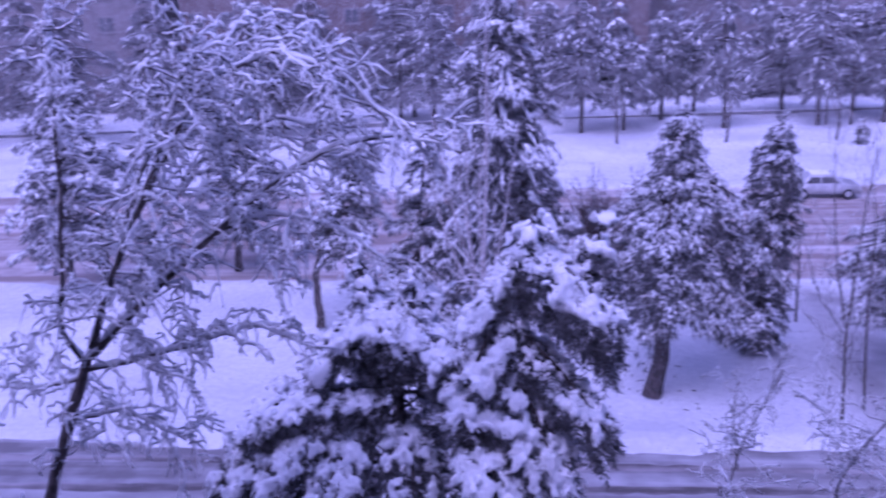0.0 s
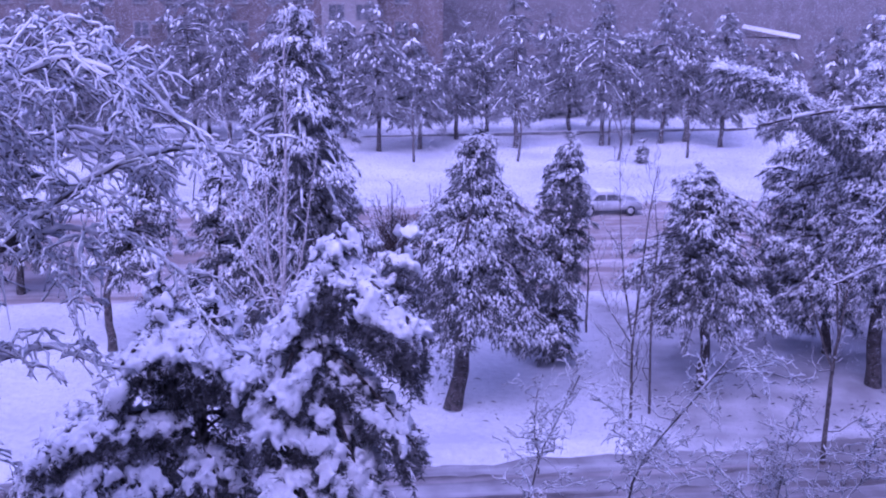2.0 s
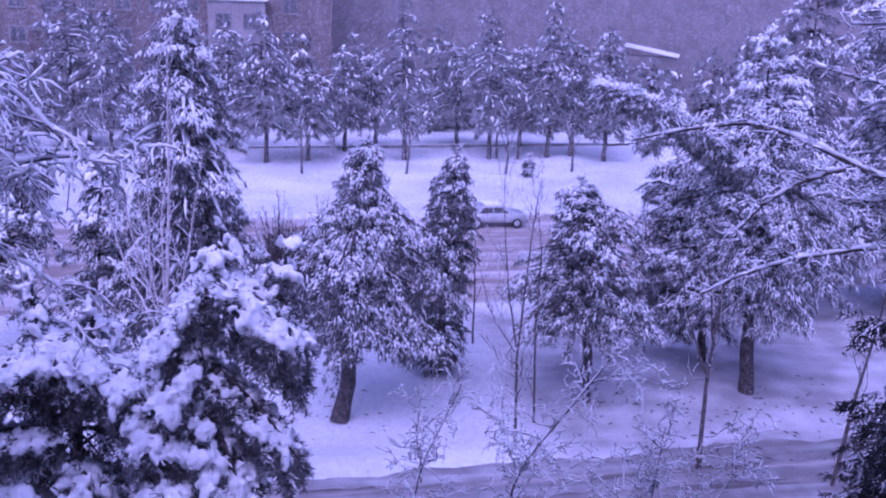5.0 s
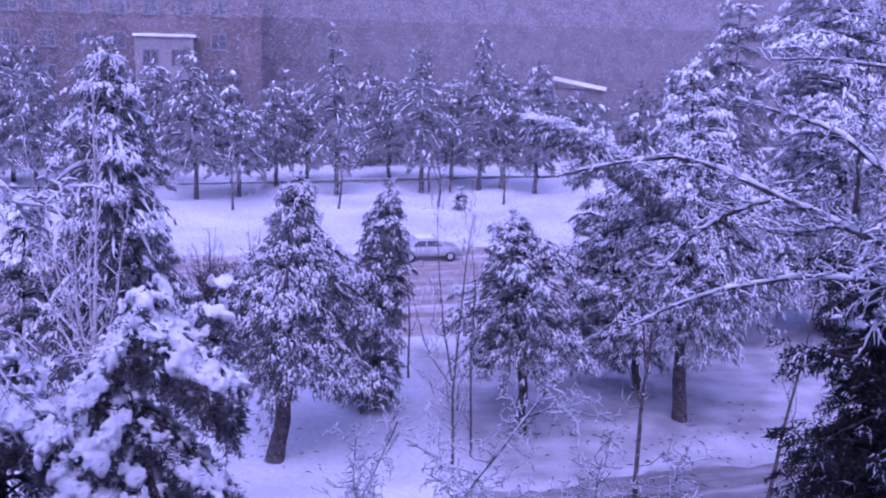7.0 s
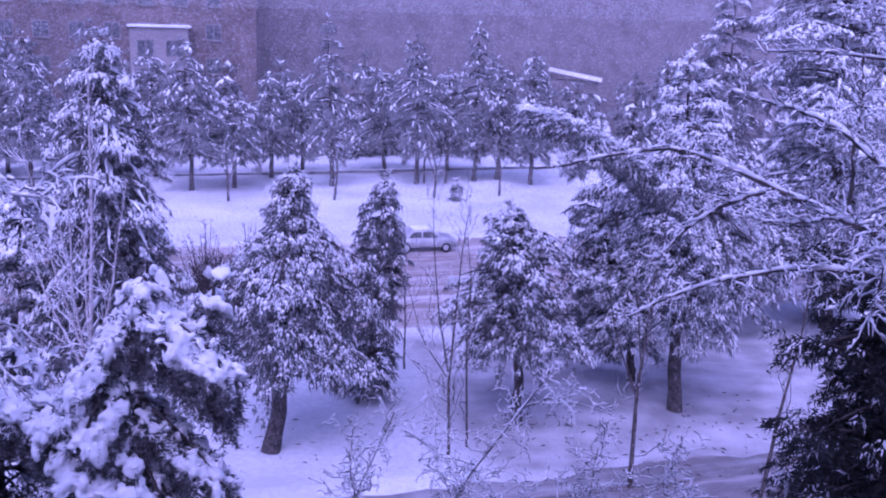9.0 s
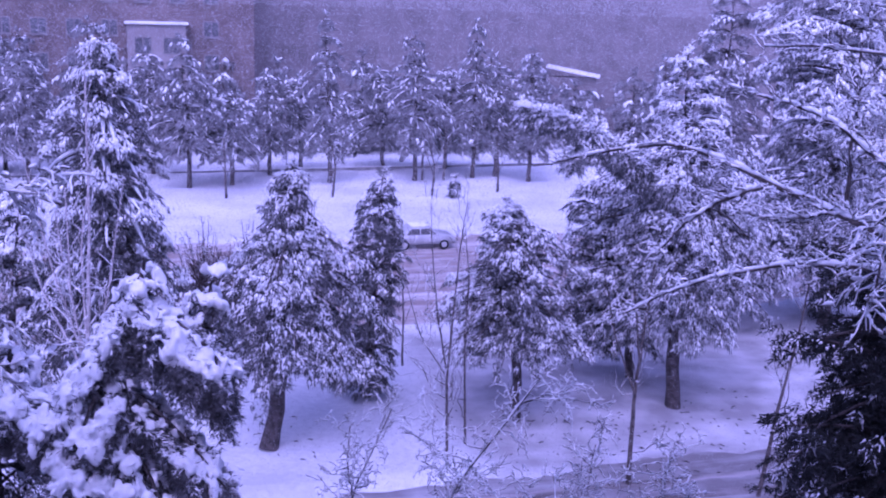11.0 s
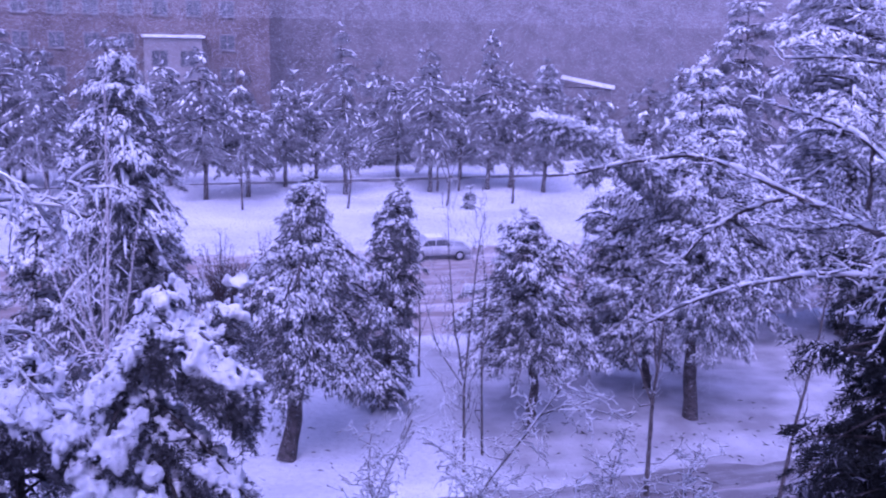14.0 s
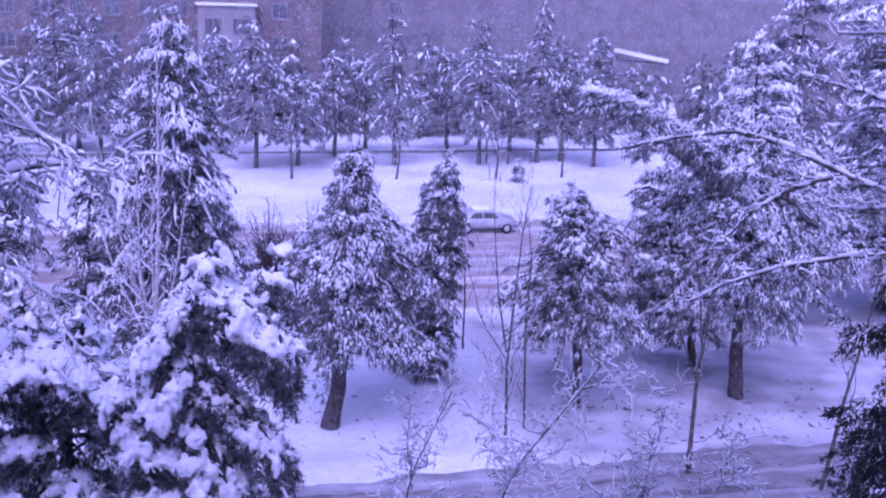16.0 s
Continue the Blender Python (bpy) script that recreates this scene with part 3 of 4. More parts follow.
# ---------- evergreens in the park ----------
conifer("pine_tree", "large pine with a bare leaning trunk, skirts of snowy sprays", [
        ((-4.9, 31.9, 2.5), (-4.63, 32.8, 9.0), 0.02, 1.0, [(0, 1.1, 3.0), (0.15, 1.75, 3.0), (0.35, 1.95, 2.8), (0.5, 1.75, 2.6), (0.6, 1.45, 2.2), (0.68, 1.2, 1.1), (0.8, 0.75, 0.7), (0.92, 0.7, 0.62), (1, 0.25, 0.25)])], 260, 0.25, 21,
        snow=0.7, under=0.1, frost=0.5, snow_size=0.62, extra=4, layers=11, ragged=0.24, droop=0.68, rise=0.15, step=0.72,
        trunk=[(-5.2, 31.24, -0.05), (-4.95, 31.6, 1.6), (-4.8, 32.0, 3.4), (-4.7, 32.6, 7)], trunk_r=0.29)
conifer("pine_tree", "dense pine beside the large pine, less snow on its dark boughs", [
        ((-2.3, 36.2, 0.3), (-1.87, 35.8, 8.4), 0.0, 1.0, [(0, 0.9, 0.7), (0.2, 1.1, 0.95), (0.5, 1.1, 0.95), (0.7, 0.95, 0.8), (0.85, 0.75, 0.6), (0.94, 0.3, 0.35), (1, 0.15, 0.15)])], 210, 0.25, 22,
        snow=0.55, under=0.04, frost=0.3, extra=3, snow_size=0.55, layers=13, ragged=0.16, droop=0.6, trunk=[(-2.4, 36.3, -0.05), (-2.3, 36.2, 2), (-2.0, 35.9, 6)], trunk_r=0.2)
conifer("pine_tree", "mid-sized pine with low snow-covered boughs in the park", [
        ((3.0, 34.1, 2.7), (2.35, 34.0, 7.75), 0.0, 1.0, [(0, 1.4, 2.5), (0.15, 2.1, 2.6), (0.35, 1.9, 2.1), (0.6, 1.45, 1.75), (0.8, 1.15, 1.4), (0.92, 0.75, 0.75), (1, 0.3, 0.3)])], 200, 0.25, 23,
        snow=0.8, under=0.12, frost=0.6, extra=4, snow_size=0.65, layers=9, ragged=0.36, droop=0.55, step=0.9, trunk=[(2.97, 34.12, -0.05), (3.0, 34.1, 1.7), (2.6, 34.0, 5)], trunk_r=0.2)
conifer("pine_tree", "tall spreading pine with a forked trunk and a long bough", [
        ((8.8, 35.9, 2.9), (8.9, 36.0, 10.6), 0.0, 1.0, [(0, 2.3, 2.9), (0.2, 2.9, 3.3), (0.45, 2.8, 3.2), (0.7, 2.4, 2.7), (0.85, 1.6, 1.7), (1, 0.5, 0.5)])], 230, 0.28, 24,
        snow=0.7, under=0.12, frost=0.9, extra=3, snow_size=0.62, layers=10, ragged=0.3, droop=0.6, step=0.95, needles=NEEDLES_RIME_HAZE,
        boughs=[([(8.0, 35.2, 8.2), (6.3, 34.2, 9.7), (5.0, 33.7, 10.6), (3.6, 33.5, 11.25), (2.7, 33.4, 11.2)], 0.5, 0.75, 0.95), ([(6.0, 34.1, 9.9), (4.9, 33.8, 9.9), (4.2, 33.6, 9.5)], 0.4, 0.5, 0.6)],
        trunk=[(8.92, 35.79, -0.05), (8.75, 35.8, 1.6), (8.8, 35.9, 5), (8.9, 36, 9)], trunk_r=0.27)
conifer("pine_tree", "dark pine behind the spreading pine", [
        ((7.1, 38.7, 1.4), (6.1, 38.4, 8.2), 0.0, 1.0, [(0, 1.4, 1.6), (0.3, 1.8, 1.8), (0.6, 1.35, 1.5), (0.85, 0.9, 1.0), (1, 0.3, 0.3)])], 150, 0.27, 25,
        snow=0.5, under=0.06, frost=0.45, extra=3, snow_size=0.62, trunk=[(7.86, 38.69, -0.05), (7.7, 38.6, 2), (7.0, 38.4, 6)], trunk_r=0.18)
conifer("fir_tree", "tall slender fir with snow-laden drooping boughs", [
        ((-12.4, 38.0, 0.5), (-12.3, 38.0, 12.9), 0.0, 1.0, [(0, 2.9, 2.9), (0.25, 2.6, 2.7), (0.45, 2.0, 2.2), (0.65, 1.75, 1.75), (0.8, 1.4, 1.25), (0.92, 0.8, 0.7), (1, 0.2, 0.2)])], 330, 0.27, 26,
        snow=0.9, under=0.03, frost=0.2, extra=5, layers=12, ragged=0.16, snow_size=0.85, droop=0.7, rise=0.12, arm=0.1, trunk=[(-12.54, 38.0, -0.05), (-12.4, 38, 4), (-12.3, 38, 12)], trunk_r=0.22)
conifer("pine_tree", "small leaning pine with clotted snow", [((-19.0, 35.3, 2.2), (-17.8, 37.0, 7.0), 0.1, 1.7, 0.6)], 90, 0.28, 27,
        snow=0.85, arm=0.06, trunk=[(-18.7, 34.09, -0.05), (-19.2, 34.8, 2), (-18.4, 36.2, 5)], trunk_r=0.17)
conifer("pine_tree", "young pine standing near the fir", [((-16.0, 37.5, 1.2), (-15.4, 37.8, 7.2), 0.05, 1.6, 0.5)], 90, 0.28, 28, snow=0.85, arm=0.06, trunk_r=0.15)
conifer("pine_tree", "tall pine white with rime at the edge of the park", [
        ((11.31, 46, 2.5), (10.81, 46, 12.48), 0.0, 1.0, [(0, 2.4, 3.0), (0.4, 2.1, 2.4), (0.7, 1.5, 1.8), (0.88, 0.9, 1.0), (1, 0.4, 0.4)])], 190, 0.33, 29,
        snow=0.8, under=0.2, frost=0.8, extra=2, layers=12, arm=0.07, trunk_r=0.3, trunk=[(11.31, 46, -0.05), (11.11, 46, 8)], needles=NEEDLES_RIME_HAZE)
conifer("pine_tree", "broad rimed pine at the edge of the park", [
        ((18.3, 47, 2), (17.6, 47, 17.5), 0.0, 1.0, [(0, 3.8, 4), (0.5, 3.8, 4), (0.8, 2.9, 3), (1, 0.8, 0.8)])], 250, 0.33, 30,
        snow=0.8, under=0.2, frost=0.8, extra=2, layers=14, arm=0.07, trunk_r=0.3, trunk=[(18.5, 47, -0.05), (18.3, 47, 8)], needles=NEEDLES_RIME_HAZE)

conifer("pine_tree", "tall pine beyond the street, its needles coloured grey for haze", [
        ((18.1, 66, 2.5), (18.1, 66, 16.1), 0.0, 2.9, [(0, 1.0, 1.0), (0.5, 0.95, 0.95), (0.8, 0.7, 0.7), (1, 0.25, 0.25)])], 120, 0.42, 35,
        snow=0.4, under=0.03, frost=0.2, extra=1, layers=11, detail="far", arm=0.06, droop=0.5, trunk_r=0.28, trunk=[(18.1, 66, -0.05), (18.1, 66, 9)], needles=NEEDLES_HAZE)

conifer("pine_tree", "dark pine leaning over the far end of the park", [((-31.5, 35.0, 1.5), (-31.0, 35.0, 9.5), 0.05, 2.6, 0.6)], 110, 0.32, 33, snow=0.8, trunk_r=0.2,
        trunk=[(-31.6, 35, -0.05), (-31.4, 35, 6)])
conifer("pine_tree", "snowy pine at the far end of the park", [((-26.0, 40.0, 1.2), (-25.6, 40.0, 8.6), 0.05, 2.2, 0.5)], 100, 0.32, 34, snow=0.85, trunk_r=0.18,
        trunk=[(-26.1, 40, -0.05), (-25.8, 40, 6)])

# the pine just below the viewpoint
conifer("pine_tree", "broad many-topped pine bowed under thick fresh snow", [
        ((-4.75, 14.2, 4.4), (-4.35, 14.1, 8.6), 0.1, 1.25, 0.7),
        ((-4.3, 14.05, 9.2), (-4.02, 14.0, 10.5), 0.0, 0.38, 0.6),
        ((-3.5, 14.3, 8.9), (-3.08, 14.3, 10.2), 0.15, 0.46, 0.4),
        ((-6.5, 14.2, 4.4), (-6.4, 14.2, 7.9), 0.12, 1.3, 0.8),
        ((-6.9, 14.2, 8.4), (-6.94, 14.2, 9.5), 0.1, 0.34, 0.4),
        ((-6.05, 14.1, 8.4), (-6.0, 14.1, 9.15), 0.1, 0.36, 0.5),
        ((-8.1, 13.7, 4.2), (-8.2, 13.6, 7.2), 0.12, 1.2, 0.75)], 330, 0.24, 31, snow=0.85, under=0.05, snow_size=0.86, deep=1.3, cell=1.0, layers=7, extra=2,
        boughs=[([(-4.05, 14.0, 10.25), (-4.4, 13.9, 9.7), (-4.75, 13.8, 9.15), (-5.1, 13.6, 8.6), (-5.45, 13.4, 8.1)], 0.4, 0.55, 1.0),
                ([(-4.15, 14.0, 10.0), (-3.7, 13.8, 9.75), (-3.2, 13.7, 9.5), (-2.8, 13.65, 9.0)], 0.42, 1.0, 0.5),
                ([(-4.4, 13.8, 8.95), (-4.6, 13.4, 8.7), (-4.75, 13.1, 8.1)], 0.36, 0.5, 0.9),
                ([(-4.4, 13.9, 8.7), (-3.6, 13.6, 8.25), (-3.1, 13.4, 7.8), (-2.78, 13.3, 7.4)], 0.34, 0.4, 0.45),
                ([(-4.6, 13.8, 8.4), (-3.9, 13.3, 7.8), (-3.5, 13.0, 7.0), (-3.4, 12.9, 6.4)], 0.42, 0.6, 0.6),
                ([(-4.8, 13.7, 8.3), (-4.7, 13.2, 7.95), (-4.6, 12.9, 7.5)], 0.42, 0.5, 0.9),
                ([(-4.7, 13.6, 7.3), (-4.45, 13.0, 7.25), (-4.25, 12.6, 6.75), (-4.15, 12.4, 6.2)], 0.5, 0.5, 1.0),
                ([(-6.4, 14.1, 8.75), (-7.0, 13.8, 8.65), (-7.4, 13.6, 8.2), (-7.6, 13.5, 7.7)], 0.42, 0.6, 1.0),
                ([(-6.4, 14.1, 8.75), (-5.9, 13.9, 8.65), (-5.45, 13.8, 8.4), (-5.15, 13.7, 8.0)], 0.4, 0.8, 1.0),
                ([(-6.4, 14.1, 8.75), (-6.4, 13.8, 8.68), (-6.38, 13.5, 8.45)], 0.55, 0.95, 0.9),
                ([(-6.5, 13.9, 7.4), (-7.2, 13.4, 7.5), (-8.0, 13.2, 7.4), (-8.6, 13.0, 6.8)], 0.45, 0.5, 0.9),
                ([(-6.9, 13.8, 7.0), (-7.2, 13.1, 6.9), (-7.4, 12.7, 6.3)], 0.45, 0.5, 0.8),
                ([(-6.2, 13.8, 6.9), (-5.8, 13.2, 6.8), (-5.6, 12.8, 6.2)], 0.4, 0.5, 0.6),
                ([(-7.3, 13.3, 7.1), (-7.8, 12.8, 6.75), (-8.15, 12.5, 6.1)], 0.45, 0.45, 1.0),
                ([(-6.8, 13.1, 6.7), (-6.9, 12.5, 6.4), (-6.95, 12.2, 5.8)], 0.42, 0.4, 1.0),
                ([(-8.2, 13.4, 7.0), (-8.7, 12.9, 6.5), (-8.9, 12.6, 5.9)], 0.45, 0.45, 1.0)],
        frost=0.3, merge=0.022, step=0.62, detail="near", trunk=[(-6.4, 14.3, -0.05), (-6.35, 14.2, 4), (-6.35, 14.1, 8.6)], trunk_r=0.17, droop=0.6, rise=0.2, ragged=0.22)
conifer("fir_tree", "dark dense fir close to the viewpoint, little snow", [
        ((7.5, 13.8, 1.0), (7.3, 13.6, 11.6), 0.0, 1.0, [(0, 2.5, 3.0), (0.4, 2.35, 2.7), (0.7, 2.3, 2.6), (0.8, 2.2, 2.4), (0.9, 1.75, 1.8), (1, 0.3, 0.3)])], 700, 0.21, 32, layers=14, ragged=0.2,
        snow=0.2, under=0.003, frost=0.08, extra=4, snow_size=0.36, step=0.62, needles=NEEDLES_DARK, detail="mid", droop=0.35, spray=SPRAY, trunk=[(7.5, 13.8, -0.05), (7.48, 13.7, 8)], trunk_r=0.2)

# the row across the street
PINE = [(0, 0.8, 0.8), (0.15, 1.0, 1.0), (0.4, 0.95, 0.95), (0.62, 0.72, 0.72), (0.78, 0.42, 0.42), (0.9, 0.3, 0.3), (1, 0.12, 0.12)]
ROUND = [(0, 0.85, 0.85), (0.3, 1.0, 1.0), (0.65, 0.9, 0.9), (0.88, 0.55, 0.55), (1, 0.25, 0.25)]
FAR = [(7.78, 87.7, 11.0, 1.9, 1), (2.99, 88.6, 13.2, 2.3, 0), (-8.8, 83.6, 13.5, 2.5, 0), (-1.94, 86.3, 12.1, 2.9, 0), (-16.3, 81.2, 7.0, 2.6, 1), (-19.2, 79.2, 11.5, 2.9, 0),
       (-12.0, 89.5, 8.2, 2.3, 1), (5.0, 89.7, 9.6, 2.2, 1), (-5.0, 91.6, 8.8, 2.8, 1), (-14.2, 86.5, 8.4, 2.1, 1), (0.6, 93.0, 9.0, 2.6, 1), (-35.5, 81.4, 13.0, 3.4, 0), (-35.6, 84.6, 11.0, 3.2, 1), (-42.5, 73.3, 10.5, 3.0, 0),
       (-40.0, 74.7, 12.0, 3.0, 0), (-45.6, 74.7, 11.0, 3.0, 1), (-52.0, 70.0, 12.0, 3.2, 0), (-57.5, 66.0, 10.5, 3.0, 1), (-63.0, 68.0, 13.0, 3.3, 0), (-69.5, 63.0, 11.5, 3.2, 1), (-76.0, 66.0, 12.5, 3.4, 0), (-82.0, 72.0, 12.0, 3.4, 0), (-27.5, 82.0, 12.5, 3.2, 0), (-23.4, 84.5, 10.0, 2.8, 1), (-31.5, 79.0, 11.6, 2.8, 0)]
# The needles here take the colour paled to imitate haze.
for q, (x, y, h, rad, kind) in enumerate(FAR):
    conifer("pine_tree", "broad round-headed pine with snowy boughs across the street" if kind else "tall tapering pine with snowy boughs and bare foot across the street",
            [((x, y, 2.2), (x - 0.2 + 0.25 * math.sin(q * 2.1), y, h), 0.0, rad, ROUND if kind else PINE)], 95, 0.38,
            100 + q, snow=0.3, under=0.01, extra=0, snow_size=1.0, frost=0.05, needles=NEEDLES_HAZE, detail="far", droop=0.55, rise=0.1, layers=9, ragged=0.28, arm=0.06,
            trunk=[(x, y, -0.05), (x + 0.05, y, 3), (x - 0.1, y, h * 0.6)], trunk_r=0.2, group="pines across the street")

# ---------- bare trees ----------
leafless("bare_tree", "bare tree bent under thick snow beside the viewpoint", (-10.6, 10.0, 0), [
    ([(-10.6, 10.0, -0.05), (-10.3, 10, 4), (-9.88, 10, 7), (-8.86, 10, 9.16)], 0.13, 0.065),
    ([(-8.86, 10, 9.16), (-7.73, 10, 10.14), (-6.52, 10.3, 11.24), (-5.47, 10.6, 11.94), (-4.68, 11, 12.05), (-4.1, 11.2, 11.8)], 0.055, 0.012),
    ([(-8.9, 10, 9.1), (-9.05, 9.8, 9.6), (-8.77, 9.6, 10.33), (-8.49, 9.5, 11.76), (-8.3, 9.4, 13.4)], 0.04, 0.012),
    ([(-8.84, 10, 9.2), (-7.86, 9.5, 10.57), (-6.8, 9.3, 12.18), (-6.3, 9.4, 13.3)], 0.045, 0.012),
    ([(-7.6, 9.7, 11.2), (-6.78, 10, 12.7), (-5.8, 10, 13.1), (-4.99, 10, 12.9), (-4.5, 10.2, 12.3)], 0.03, 0.01),
    ([(-7.9, 9.8, 11.0), (-7.2, 10.3, 12.9), (-6.3, 10.5, 13.4), (-5.5, 10.8, 13.0)], 0.03, 0.01),
    ([(-8.9, 10, 9.0), (-8.2, 10, 9.2), (-7.32, 10, 9.45), (-6.45, 10.2, 9.83), (-5.9, 10.3, 9.6)], 0.03, 0.01),
    ([(-8.95, 10, 8.9), (-9.73, 10, 8.66), (-10.5, 10, 8.6)], 0.025, 0.01),
    ([(-9.4, 10, 8.2), (-8.6, 10.3, 8.4), (-7.8, 10.4, 8.0)], 0.022, 0.008),
    ([(-6.9, 10.2, 10.9), (-6.2, 10.5, 11.1), (-5.4, 10.7, 10.9), (-4.9, 10.8, 10.5)], 0.022, 0.008),
    ([(-8.3, 10, 9.6), (-7.7, 10.2, 10.9), (-6.9, 10.4, 11.9), (-6.0, 10.5, 12.3), (-5.2, 10.7, 12.0)], 0.028, 0.008),
    ([(-8.6, 9.9, 9.4), (-8.3, 10.2, 11.2), (-7.7, 10.4, 12.3), (-7.0, 10.5, 12.6)], 0.026, 0.008)],
    [(8.5, 0.95), (7.5, 0.32), (3.0, 0.12)], 41, rime=1.5, limb_snow=1.5, cap=0.008, arch=0.65, bias=(0.15, 0, 0.05), clumps=3600, clump_size=0.1)
leafless("bare_tree", "bare tree whose long boughs reach across, coated in snow", (6.6, 8.4, 0), [
    ([(6.6, 8.4, -0.05), (6.2, 8.6, 6), (5.4, 9.0, 10.6), (4.9, 9.2, 13.5), (4.7, 9.4, 15.2)], 0.110, 0.023),
    ([(5.3, 9.1, 11.3), (4.31, 9.6, 12.06), (4.03, 10, 12.16), (3.56, 10.8, 12.34), (2.86, 11.1, 12.62), (2.53, 11.3, 12.68), (1.91, 11.6, 12.53), (1.42, 12, 12.32)], 0.045, 0.009),
    ([(3.56, 10.8, 12.34), (3.1, 11, 12.1), (2.77, 11, 11.9), (2.42, 11.2, 11.46)], 0.023, 0.009),
    ([(4.03, 10, 12.16), (3.6, 10.5, 12.0), (3.2, 10.8, 11.97)], 0.014, 0.007),
    ([(5.4, 9.1, 11.2), (4.31, 9.8, 11.65), (3.65, 10.2, 11.56), (3.12, 10.5, 11.37), (2.65, 10.7, 11.15), (2.16, 10.9, 10.82)], 0.034, 0.009),
    ([(4.05, 10, 12.15), (4.08, 10.1, 12.93), (4.12, 10.2, 13.64), (4.2, 10.3, 14.3)], 0.022, 0.007),
    ([(4.9, 9.2, 12.6), (4.18, 9.5, 12.74), (3.86, 10, 13.07), (3.55, 10.4, 13.19), (3.07, 11, 13.33)], 0.029, 0.008),
    ([(4.9, 9.3, 13.0), (4.5, 10.2, 13.7), (3.9, 10.6, 13.8), (3.4, 11.1, 13.75)], 0.020, 0.007),
    ([(4.8, 9.4, 13.6), (4.6, 10.6, 14.2), (4.2, 11.4, 14.3)], 0.020, 0.007),
    ([(5.3, 9.2, 11.6), (4.9, 10.2, 12.0), (4.6, 10.8, 11.6)], 0.021, 0.007)],
    [(16.0, 0.34), (13.0, 0.15), (6.0, 0.06)], 42, rime=0.62, limb_snow=1.7, cap=0.007, arch=0.15, bias=(-0.05, 0, 0.3), smallest=0.004)

leafless("bare_tree", "bare tree with heavy drooping twigs thick with snow", (7.3, 7.6, 0), [
    ([(7.3, 7.6, -0.05), (7.0, 7.8, 6), (6.4, 8.1, 11), (6.1, 8.3, 13.8)], 0.12, 0.03),
    ([(6.3, 8.2, 12.0), (3.99, 8.5, 12.88), (3.73, 8.5, 12.68), (3.66, 8.5, 12.29)], 0.035, 0.008), ([(6.4, 8.1, 11.4), (4.04, 8.5, 12.55), (3.87, 8.5, 12.15), (3.84, 8.5, 11.60)], 0.03, 0.008),
    ([(6.2, 8.2, 12.8), (4.00, 8.5, 13.19), (3.81, 8.5, 12.99), (3.74, 8.5, 12.78)], 0.03, 0.008), ([(6.5, 8.1, 10.9), (4.03, 8.5, 12.20), (3.95, 8.5, 11.70)], 0.025, 0.008)],
    [(12.0, 0.4), (9.0, 0.18)], 52, rime=1.15, limb_snow=1.4, cap=0.008, arch=0.5, bias=(-0.2, 0, -0.1), clumps=500, clump_size=0.08)

leafless("young_tree", "young bare tree top coated in wet snow", (0.0, 12.5, 0), [
    ([(0.0, 12.5, -0.05), (0.0, 12.5, 5), (0.26, 12.5, 7.76), (0.6, 12.5, 8.32), (1.41, 12.5, 9.5)], 0.031, 0.010),
    ([(0.6, 12.5, 8.32), (0.2, 12.5, 8.4), (-0.2, 12.5, 8.63)], 0.008, 0.005),
    ([(1.1, 12.5, 9.05), (1.5, 12.4, 9.25), (1.9, 12.3, 9.2)], 0.010, 0.005)], [(11.0, 0.75), (11.0, 0.26), (9.0, 0.1)], 43, rime=0.55, limb_snow=1.2, cap=0.006, smallest=0.004)
leafless("young_tree", "young bare tree top with snow on its twigs", (-1.4, 13.0, 0), [
    ([(-1.4, 13, -0.05), (-1.3, 13, 5), (-1.0, 13, 7.46), (-0.45, 13, 8.75)], 0.026, 0.008),
    ([(-1.0, 13, 7.3), (-1.1, 13, 8.0), (-1.05, 13, 8.5)], 0.010, 0.005)], [(11.0, 0.75), (11.0, 0.26), (9.0, 0.1)], 44, rime=0.55, limb_snow=1.2, cap=0.006, smallest=0.004)
leafless("young_tree", "small bare tree top beside the lane with frosted twigs", (2.6, 12.6, 0), [
    ([(2.6, 12.6, -0.05), (2.4, 12.6, 5), (2.1, 12.6, 7.2), (2.25, 12.6, 8.5)], 0.023, 0.005),
    ([(2.2, 12.6, 6.9), (1.6, 12.6, 7.6), (1.2, 12.6, 8.0)], 0.008, 0.005), ([(2.3, 12.6, 6.6), (3.0, 12.6, 7.7), (3.2, 12.6, 8.5)], 0.010, 0.005)],
    [(11.0, 0.75), (11.0, 0.26), (9.0, 0.1)], 51, rime=0.55, limb_snow=1.2, cap=0.006, smallest=0.004)
leafless("young_tree", "slim bare tree with many ascending branches", (0.58, 30.77, 0), [
    ([(0.58, 30.77, -0.05), (0.51, 30.8, 2.69), (0.60, 30.8, 4.55), (0.74, 30.8, 6.72), (0.93, 30.8, 8.48)], 0.05, 0.01),
    ([(0.46, 30.8, 3.06), (0.18, 30.8, 4.54), (-0.04, 30.8, 6.34), (-0.16, 30.8, 8.36)], 0.03, 0.008), ([(0.43, 30.8, 2.87), (-0.38, 30.8, 4.15), (-0.85, 30.8, 5.78)], 0.022, 0.007), ([(0.45, 30.8, 3.43), (1.11, 30.8, 4.56), (1.51, 30.8, 5.66)], 0.02, 0.007), ([(0.44, 30.8, 2.50), (-0.45, 30.8, 3.22), (-0.90, 30.8, 3.77)], 0.02, 0.007)],
    [(3.0, 1.2), (3.0, 0.5)], 45, rime=0.25, bias=(0, 0, 0.7), arch=0.0)
